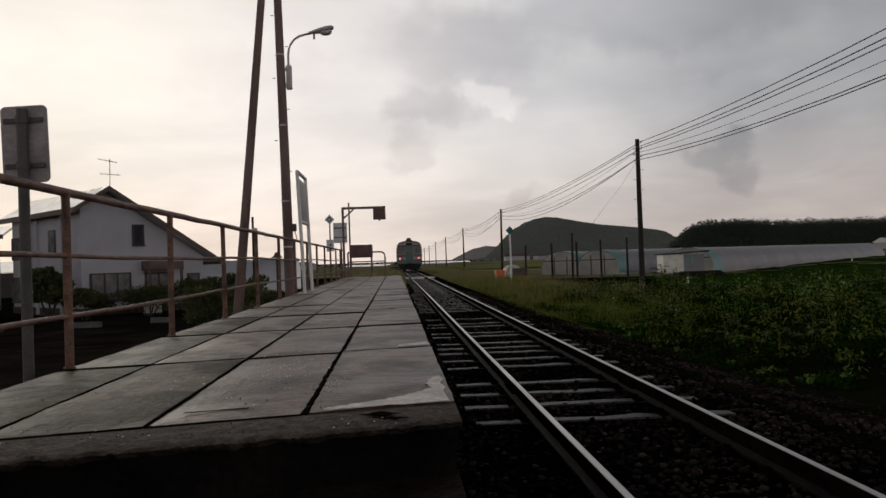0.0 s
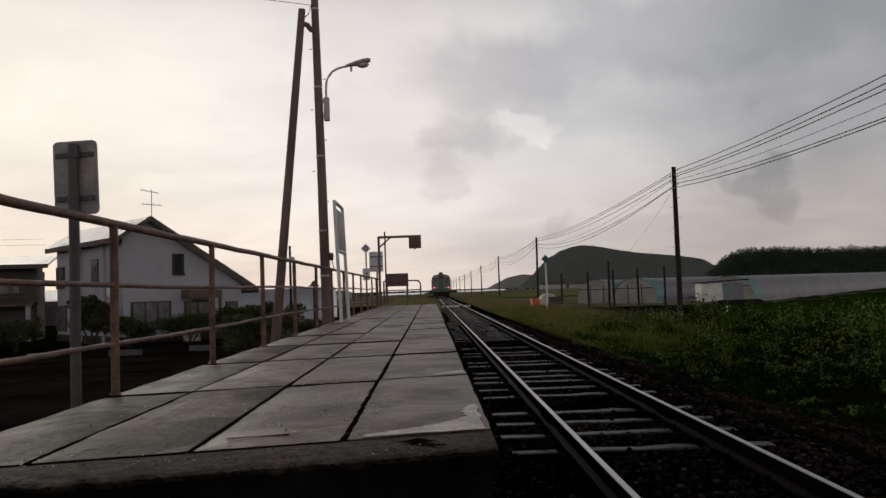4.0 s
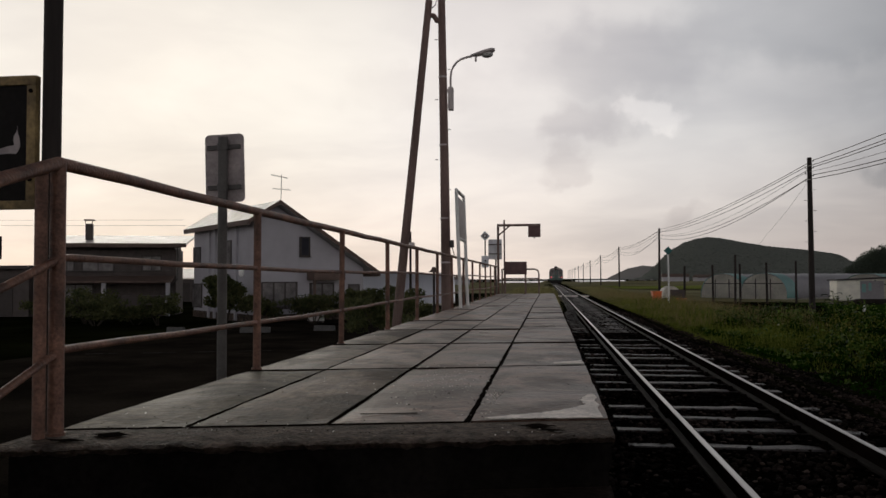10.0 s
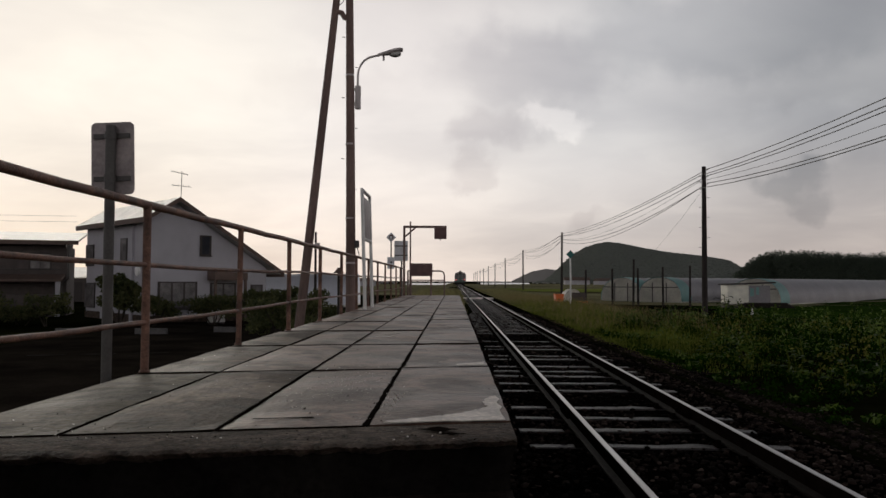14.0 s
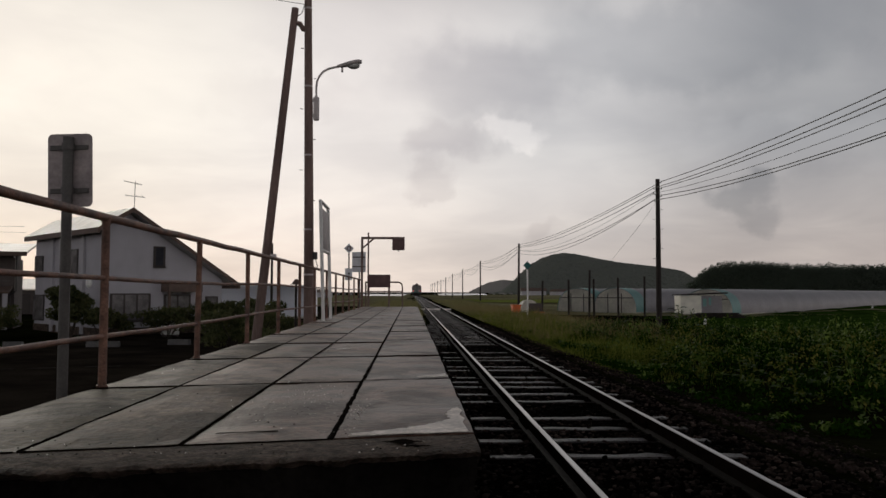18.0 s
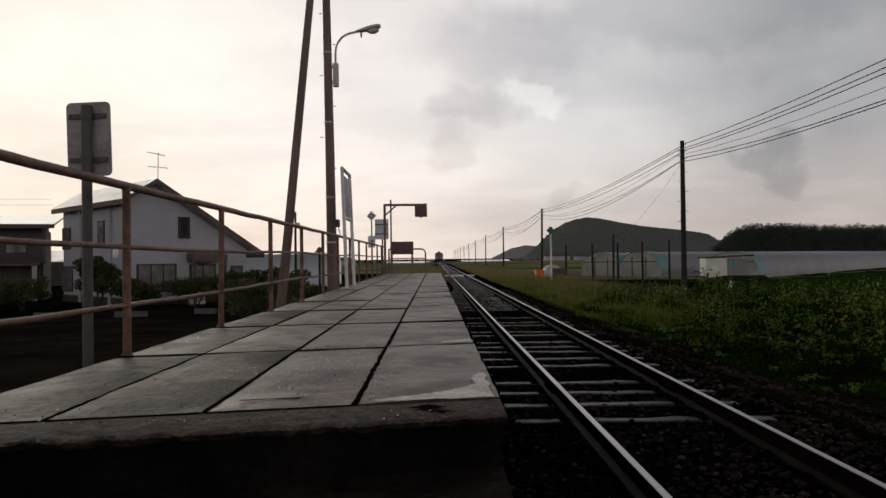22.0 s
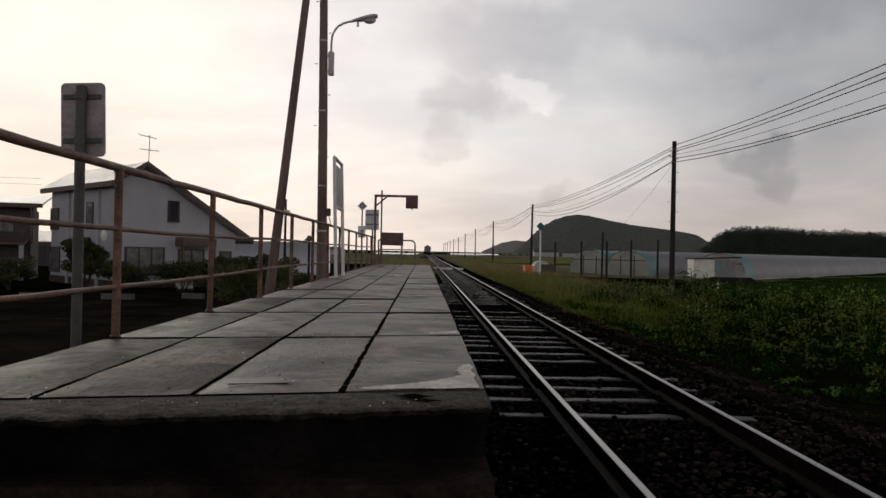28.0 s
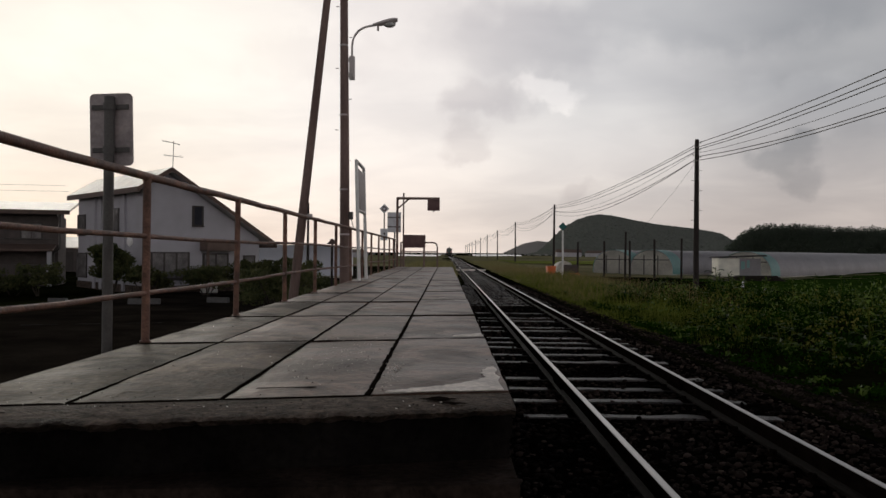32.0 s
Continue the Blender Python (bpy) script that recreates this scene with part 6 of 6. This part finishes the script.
    x = 13.5 + row * 0.95 + along * 0.72 + r.normal(0, 0.10, n)
    y = 26 - row * 0.62 + along * 0.69 + r.normal(0, 0.10, n)
    ok = (y > 15) & (x > 12.5) & (y < 80) & ((x - 23) * 0.69 - (y - 60) * 0.72 > 2.6)
    x, y = x[ok], y[ok]
    c = np.stack([x, y, land(x, y) + 0.16], -1)
    v, f = scatter_leaves(c, np.tile([0.34, 0.34, 0.20], (len(x), 1)), 12, 0.10, 9)
    tagged(new("field_crop", mesh_np("field_crop", v, f, M_CROP)), "low leafy green crop in the field", "crop", kind="stuff")


build_weeds()


# big broad-leaved plant by the telegraph pole
def build_burdock(x, y, tall, seed, leaves=20, big=1.0, pale=4, label="tall dark plant with large broad leaves"):
    r = random.Random(seed)
    t = thing("broad_leaved_plant", pose(x, y, float(land(x, y))), label, "plant", "broad-leaved plants")
    part("stem", Shape().tube([(0, 0, -0.05), (0.03, 0, tall * 0.5), (-0.02, 0.02, tall)], 0.022, 7, 0.008), M_GRASS, t)
    for k in range(leaves):
        u0 = k / (leaves - 1)
        z = tall * (0.18 + 0.8 * u0)
        a, size = k * 2.4 + r.uniform(-0.3, 0.3), (0.30 - 0.14 * u0) * big * r.uniform(0.8, 1.2)
        ca, sa = math.cos(a), math.sin(a)
        out = (0.34 - 0.20 * u0) * big * r.uniform(0.7, 1.2)
        vs = []
        for u, w, dz in ((0.0, 0.02, 0.0), (0.3, 0.34, 0.06), (0.65, 0.36, 0.05), (1.0, 0.03, -0.14)):
            for sgn in (-1, 0, 1):
                d, e = out + u * size, sgn * w * size
                vs.append((ca * d - sa * e, sa * d + ca * e, z + dz * size + (0.10 * size if sgn else 0.0)))
        fs = [(i * 3 + j, i * 3 + j + 1, i * 3 + j + 4, i * 3 + j + 3) for i in range(3) for j in range(2)]
        leaf = Shape().put(vs, fs)
        leaf.tube([(0, 0, z - 0.03), (ca * out, sa * out, z)], 0.006, 5)
        part("leaf", leaf, M_LITLEAF if k % pale == 0 else M_WEED, t)


build_burdock(8.85, 27.0, 1.30, 1)
build_burdock(9.4, 26.2, 0.95, 2)
build_burdock(15.5, 25.0, 0.85, 3)
spots = random.Random(31)
for k in range(26):
    y = spots.uniform(12.5, 30)
    x = 5.6 + (y * 0.62 - 4.6) * spots.random()
    build_burdock(x, y, spots.uniform(0.55, 0.95) * (0.6 + 0.4 * min(1.0, (x - 5) / 3)), 40 + k, 13, spots.uniform(0.5, 0.8), 2, "leafy green weed, half its broad leaves in the lit colour")


def canopy(name, points, radii, material, label, category, seed, squash=0.8):
    """Rounded, broken tree tops standing close together."""
    r = np.random.default_rng(seed)
    phi = (1 + 5 ** 0.5) / 2
    ico = np.array([(-1, phi, 0), (1, phi, 0), (-1, -phi, 0), (1, -phi, 0), (0, -1, phi), (0, 1, phi), (0, -1, -phi), (0, 1, -phi), (phi, 0, -1), (phi, 0, 1), (-phi, 0, -1), (-phi, 0, 1)]) / 1.9
    tri = np.array([(0, 11, 5), (0, 5, 1), (0, 1, 7), (0, 7, 10), (0, 10, 11), (1, 5, 9), (5, 11, 4), (11, 10, 2), (10, 7, 6), (7, 1, 8), (3, 9, 4), (3, 4, 2), (3, 2, 6), (3, 6, 8), (3, 8, 9), (4, 9, 5), (2, 4, 11), (6, 2, 10), (8, 6, 7), (9, 8, 1)])
    n = len(points)
    v = ico[None] * r.uniform(0.7, 1.3, (n, 12, 1)) * np.asarray(radii)[:, None, None] * np.array([1, 1, squash]) + np.asarray(points)[:, None]
    f = (tri[None] + 12 * np.arange(n)[:, None, None]).reshape(-1, 3)
    return tagged(new(name, mesh_np(name, v.reshape(-1, 3), f, material, True)), label, category, kind="stuff")


def ridge_profile(stops, u):
    xs, hs = zip(*stops)
    return np.interp(u, xs, hs)


# bearing (x over y) and slope (height over distance) of the skyline
FAR_RIDGE = [(0.070, 0.0), (0.088, 0.009), (0.096, 0.0125), (0.104, 0.0140), (0.112, 0.0155), (0.120, 0.0145), (0.135, 0.0148), (0.16, 0.010), (0.2, 0.0)]
HILL = [(0.100, 0.0), (0.112, 0.003), (0.120, 0.009), (0.128, 0.017), (0.145, 0.034), (0.160, 0.0425), (0.174, 0.0475), (0.186, 0.0492), (0.198, 0.0485), (0.215, 0.0450), (0.240, 0.0405), (0.258, 0.0375), (0.280, 0.0352), (0.300, 0.0330), (0.322, 0.0300), (0.335, 0.0265), (0.345, 0.020), (0.40, 0.012), (0.6, 0.01)]
WOOD = [(0.340, 0.012), (0.348, 0.021), (0.356, 0.030), (0.370, 0.0375), (0.39, 0.0405), (0.42, 0.041), (0.45, 0.0385), (0.48, 0.037), (0.51, 0.038), (0.55, 0.0365), (0.60, 0.037), (0.68, 0.036), (0.80, 0.034), (1.0, 0.03)]


def slope_sheet(name, profile, u0, u1, D, deep, drop, material, label):
    """A closed slope that rises to the skyline."""
    s, vs, fs = Shape(), [], []
    us = np.linspace(u0, u1, 160)
    ks = (0.0, 0.06, 0.14, 0.25, 0.4, 0.6, 0.8, 1.0)
    for q in us:
        h = float(ridge_profile(profile, q)) * D
        for k in ks:
            y = D + deep * (k - 1)
            vs.append((q * y, y, h * (1 - (1 - k) ** 1.4) + drop - (6 if k == 0 else 0)))
        vs.append((q * (D + deep), D + deep, -8))
    w = len(ks) + 1
    for i in range(len(us) - 1):
        for j in range(w - 1):
            fs.append((i * w + j, (i + 1) * w + j, (i + 1) * w + j + 1, i * w + j + 1))
    solo(name, s.put(vs, fs), material, label, "hill", kind="structure")


def build_hills():
    r = np.random.default_rng(21)
    D = 1100.0
    n = 26000
    u = r.uniform(0.10, 0.42, n)
    top = ridge_profile(HILL, u) * D
    k = r.random(n) ** 0.8
    y = D + 260 * (k - 1)
    z = top * (1 - (1 - k) ** 1.4) - 1.0 - 1.6 * r.random(n)
    pts = np.stack([u * y, y, z], -1)
    canopy("wooded_hill", pts, r.uniform(1.5, 3.6, n), M_HAZEHILL, "low rounded wooded hill with haze in its colour", "hill", 22, 0.42)
    slope_sheet("hill_ground", HILL, 0.10, 0.62, D, 260, -2.0, M_HAZEHILL, "ground of the wooded hill, colour paled for haze")
    slope_sheet("ridge_ground", FAR_RIDGE, 0.071, 0.198, 2330, 500, -2.0, M_HAZEFAR, "ground of the far ridge, haze put into its colour")
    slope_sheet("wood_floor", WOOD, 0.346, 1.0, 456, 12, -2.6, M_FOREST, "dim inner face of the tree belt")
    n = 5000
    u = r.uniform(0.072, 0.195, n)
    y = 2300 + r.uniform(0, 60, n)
    canopy("far_ridge", np.stack([u * y, y, ridge_profile(FAR_RIDGE, u) * y * r.random(n) ** 0.4 - 1], -1), r.uniform(2.0, 4.5, n), M_HAZEFAR, "far ridge of woods with its colour paled for haze", "hill", 26, 0.5)
    D = 452.0
    n = 250
    u = np.concatenate([0.343 + 0.38 * (np.arange(190) + r.uniform(-0.4, 0.4, 190)) / 190, r.uniform(0.72, 1.0, 60)])
    back = r.uniform(0, 14, n) * (np.arange(n) % 3 > 0)
    rad = r.uniform(1.8, 4.2, n)
    tops = ridge_profile(WOOD, u) * D * (1 + r.normal(0, 0.028, n)) - back * 0.05
    deep = np.maximum(tops * r.uniform(0.36, 0.5, n), 2.0)
    mid = np.stack([u * (D + back), D + back - 4, tops - deep * 0.93], -1)
    v, f = scatter_leaves(mid, np.stack([rad, rad, deep], -1), 850, 0.38, 23)
    skirt = r.uniform(0.345, 0.75, 500)
    low = np.stack([skirt * D, np.full(500, D - 6.0), ridge_profile(WOOD, skirt) * D * r.uniform(0.1, 0.55, 500)], -1)
    v2, f2 = scatter_leaves(low, np.tile([2.6, 2.0, 2.4], (500, 1)), 90, 0.45, 27)
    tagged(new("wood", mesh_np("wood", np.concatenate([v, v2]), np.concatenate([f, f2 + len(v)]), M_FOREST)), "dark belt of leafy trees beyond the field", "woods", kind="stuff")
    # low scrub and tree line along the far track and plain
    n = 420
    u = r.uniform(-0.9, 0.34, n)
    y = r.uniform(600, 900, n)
    canopy("far_trees", np.stack([u * y, y, r.uniform(-1.4, -0.2, n)], -1), r.uniform(0.8, 1.7, n), M_HAZEFAR, "low tree line on the plain, colour paled for haze", "woods", 24, 0.8)


build_hills()

# far farm buildings
for k, (x, y, w, h, m) in enumerate(((70, 470, 14, 4.5, M_FASCIA), (88, 480, 12, 4, M_FASCIA), (216, 352, 8, 5.2, M_CREAM), (-35, 300, 14, 3, M_FASCIA))):
    f = thing("far_farmhouse" if m is not M_FILM else "far_shed", pose(x, y, -0.9, 0, 0, 20 * k), "small far-off farm building with a pitched roof", "building", "far farm buildings")
    part("wall", Shape().box((-w / 2, -3, 0), (w / 2, 3, h * 0.6)), M_SIDING if m is not M_FILM else M_FILM, f)
    part("roof", Shape().prism([(-3.4, h * 0.6), (3.4, h * 0.6), (0, h)], "x", -w / 2 - 0.4, w / 2 + 0.4), m, f)

# hooded post lamp and thin pole behind the bushes
hp = thing("hooded_post_lamp", pose(-3.35, 24.0, -1.0), "small post lamp with a wide flat hood", "lamp")
part("post", Shape().tube([(0, 0, 0), (0, 0, 2.40)], 0.035, 8), M_DARKPOLE, hp)
part("hood", Shape().tube([(0, 0, 2.38), (0, 0, 2.44), (0, 0, 2.54)], 0.17, 10, 0.04), M_FASCIA, hp)
tp = thing("thin_pole", pose(-10.1, 60.0, -1.1), "thin grey pole with a small box", "utility pole")
part("shaft", Shape().tube([(0, 0, 0), (0, 0, 5.8)], 0.10, 8, 0.08), M_DARKPOLE, tp)
part("box", Shape().box((-0.05, -0.2, 4.6), (0.3, 0.2, 5.0)), M_LAMPGREY, tp, bevel=0.03)


# ---- the departing railcar ----
def build_train():
    t = thing("railcar", pose(MID, 93.0, 0.0), "cream and green diesel railcar with lit red tail lights", "train")
    w, L = 1.43, 21.0
    prof = [(-w + 0.05, 0.85), (-w, 1.1), (-w, 2.65), (-w + 0.08, 2.95), (-w + 0.34, 3.22), (-0.5, 3.38), (0.5, 3.38), (w - 0.34, 3.22), (w - 0.08, 2.95), (w, 2.65), (w, 1.1), (w - 0.05, 0.85)]
    body = part("body", Shape().prism(prof, "y", 0, L), M_TRAIN, t, "pale grey-green painted steel body", bevel=0.06)
    part("waist_band", Shape().box((-w - 0.012, -0.012, 1.62), (-0.47, 0.4, 1.92)), M_TRAINGREEN, t, "green waist band")
    part("waist_band", Shape().box((0.47, -0.012, 1.62), (w + 0.012, 0.4, 1.92)), M_TRAINGREEN, t, "green waist band")
    part("apron", Shape().box((-w + 0.02, -0.02, 0.85), (w - 0.02, 0.3, 1.30)), M_TRAINGREEN, t, "green lower front")
    part("gangway_door", Shape().box((-0.42, -0.05, 0.9), (0.42, 0.02, 2.85)), M_TRAINGREEN, t, "green end gangway door", bevel=0.02)
    part("door_window", Shape().box((-0.27, -0.062, 2.0), (0.27, -0.052, 2.68)), M_GLASS, t)
    for sx in (-1, 1):
        part("cab_window", Shape().box((min(sx * 0.50, sx * 1.36), -0.03, 1.98), (max(sx * 0.52, sx * 1.34), 0.06, 2.74)), M_GLASS, t, "dark cab window")
        part("tail_light", Shape().tube([(sx * 1.06, -0.07, 1.46), (sx * 1.06, 0.0, 1.46)], 0.12, 14), M_TAIL, t, "glowing red tail light")
        part("light_housing", Shape().tube([(sx * 1.06, -0.03, 1.46), (sx * 1.06, 0.03, 1.46)], 0.18, 14), M_UNDER, t)
        part("step_plate", Shape().box((sx * 0.95 - 0.25, -0.1, 0.45), (sx * 0.95 + 0.25, 0.1, 0.6)), M_UNDER, t)
        for k in range(8):
            y = 2.2 + k * 2.15
            x = sx * (w + 0.004)
            part("side_window", Shape().box((min(x, x - sx * 0.03), y, 1.95), (max(x, x - sx * 0.03), y + 1.25, 2.65)), M_GLASS, t)
    part("roof", Shape().prism([(-1.37, 2.93), (-1.10, 3.26), (-0.5, 3.42), (0.5, 3.42), (1.10, 3.26), (1.37, 2.93), (1.05, 3.15), (0.45, 3.3), (-0.45, 3.3), (-1.05, 3.15)], "y", -0.03, L + 0.03), M_TRAINROOF, t, "sooty grey roof")
    part("brow", Shape().box((-1.25, -0.035, 2.76), (1.25, 0.02, 2.94)), M_TRAINROOF, t, "dark strip above the cab windows")
    for y in (2.2, 7.5, 13.0, 18.0):
        part("roof_vent", Shape().prism([(-0.42, 3.38), (0.42, 3.38), (0.3, 3.60), (-0.3, 3.60)], "y", y - 0.5, y + 0.5), M_TRAINROOF, t, bevel=0.05)
    part("exhaust_stack", Shape().prism([(-0.30, 3.38), (0.30, 3.38), (0.22, 3.78), (-0.22, 3.78)], "y", 0.7, 1.5), M_TRAINROOF, t, "sooty exhaust housing", bevel=0.04)
    part("destination_box", Shape().box((-0.33, -0.03, 2.95), (0.33, 0.1, 3.2)), M_UNDER, t)
    part("underframe", Shape().box((-1.28, 0.1, 0.55), (1.28, L - 0.1, 0.95)), M_UNDER, t)
    part("coupler", Shape().tube([(0, -0.35, 0.85), (0, 0.2, 0.85)], 0.13, 8), M_UNDER, t)
    part("snow_plough", Shape().prism([(-1.2, 0.18), (1.2, 0.18), (1.1, 0.62), (-1.1, 0.62)], "y", 0.35, 0.45), M_UNDER, t)
    for y in (3.4, 17.4):
        bogie = part("bogie", Shape().box((-0.95, y - 1.5, 0.35), (0.95, y + 1.5, 0.62)), M_UNDER, t)
        for dy in (-1.05, 1.05):
            for x in (RAIL_L - MID, RAIL_R - MID):
                part("wheel", Shape().tube([(x - 0.06, y + dy, 0.43), (x + 0.06, y + dy, 0.43)], 0.43, 20), M_RAILWEB, bogie)
    return t


railcar = build_train()


def motions():
    run = [(0, 93.0), (1, 100.0), (2, 107.5), (3, 115.3), (4.5, 127.5), (6, 140.0), (8, 157.0), (10.5, 178.5), (13, 201.0), (15, 220.0), (17.5, 245.0), (19, 260.5), (21, 282.0), (23, 304.5), (25, 327.5), (28, 363.5), (30, 389.0), (32, 416.0)]
    walk(railcar, [(t, pose(MID, y, 0.0)) for t, y in run])


motions()
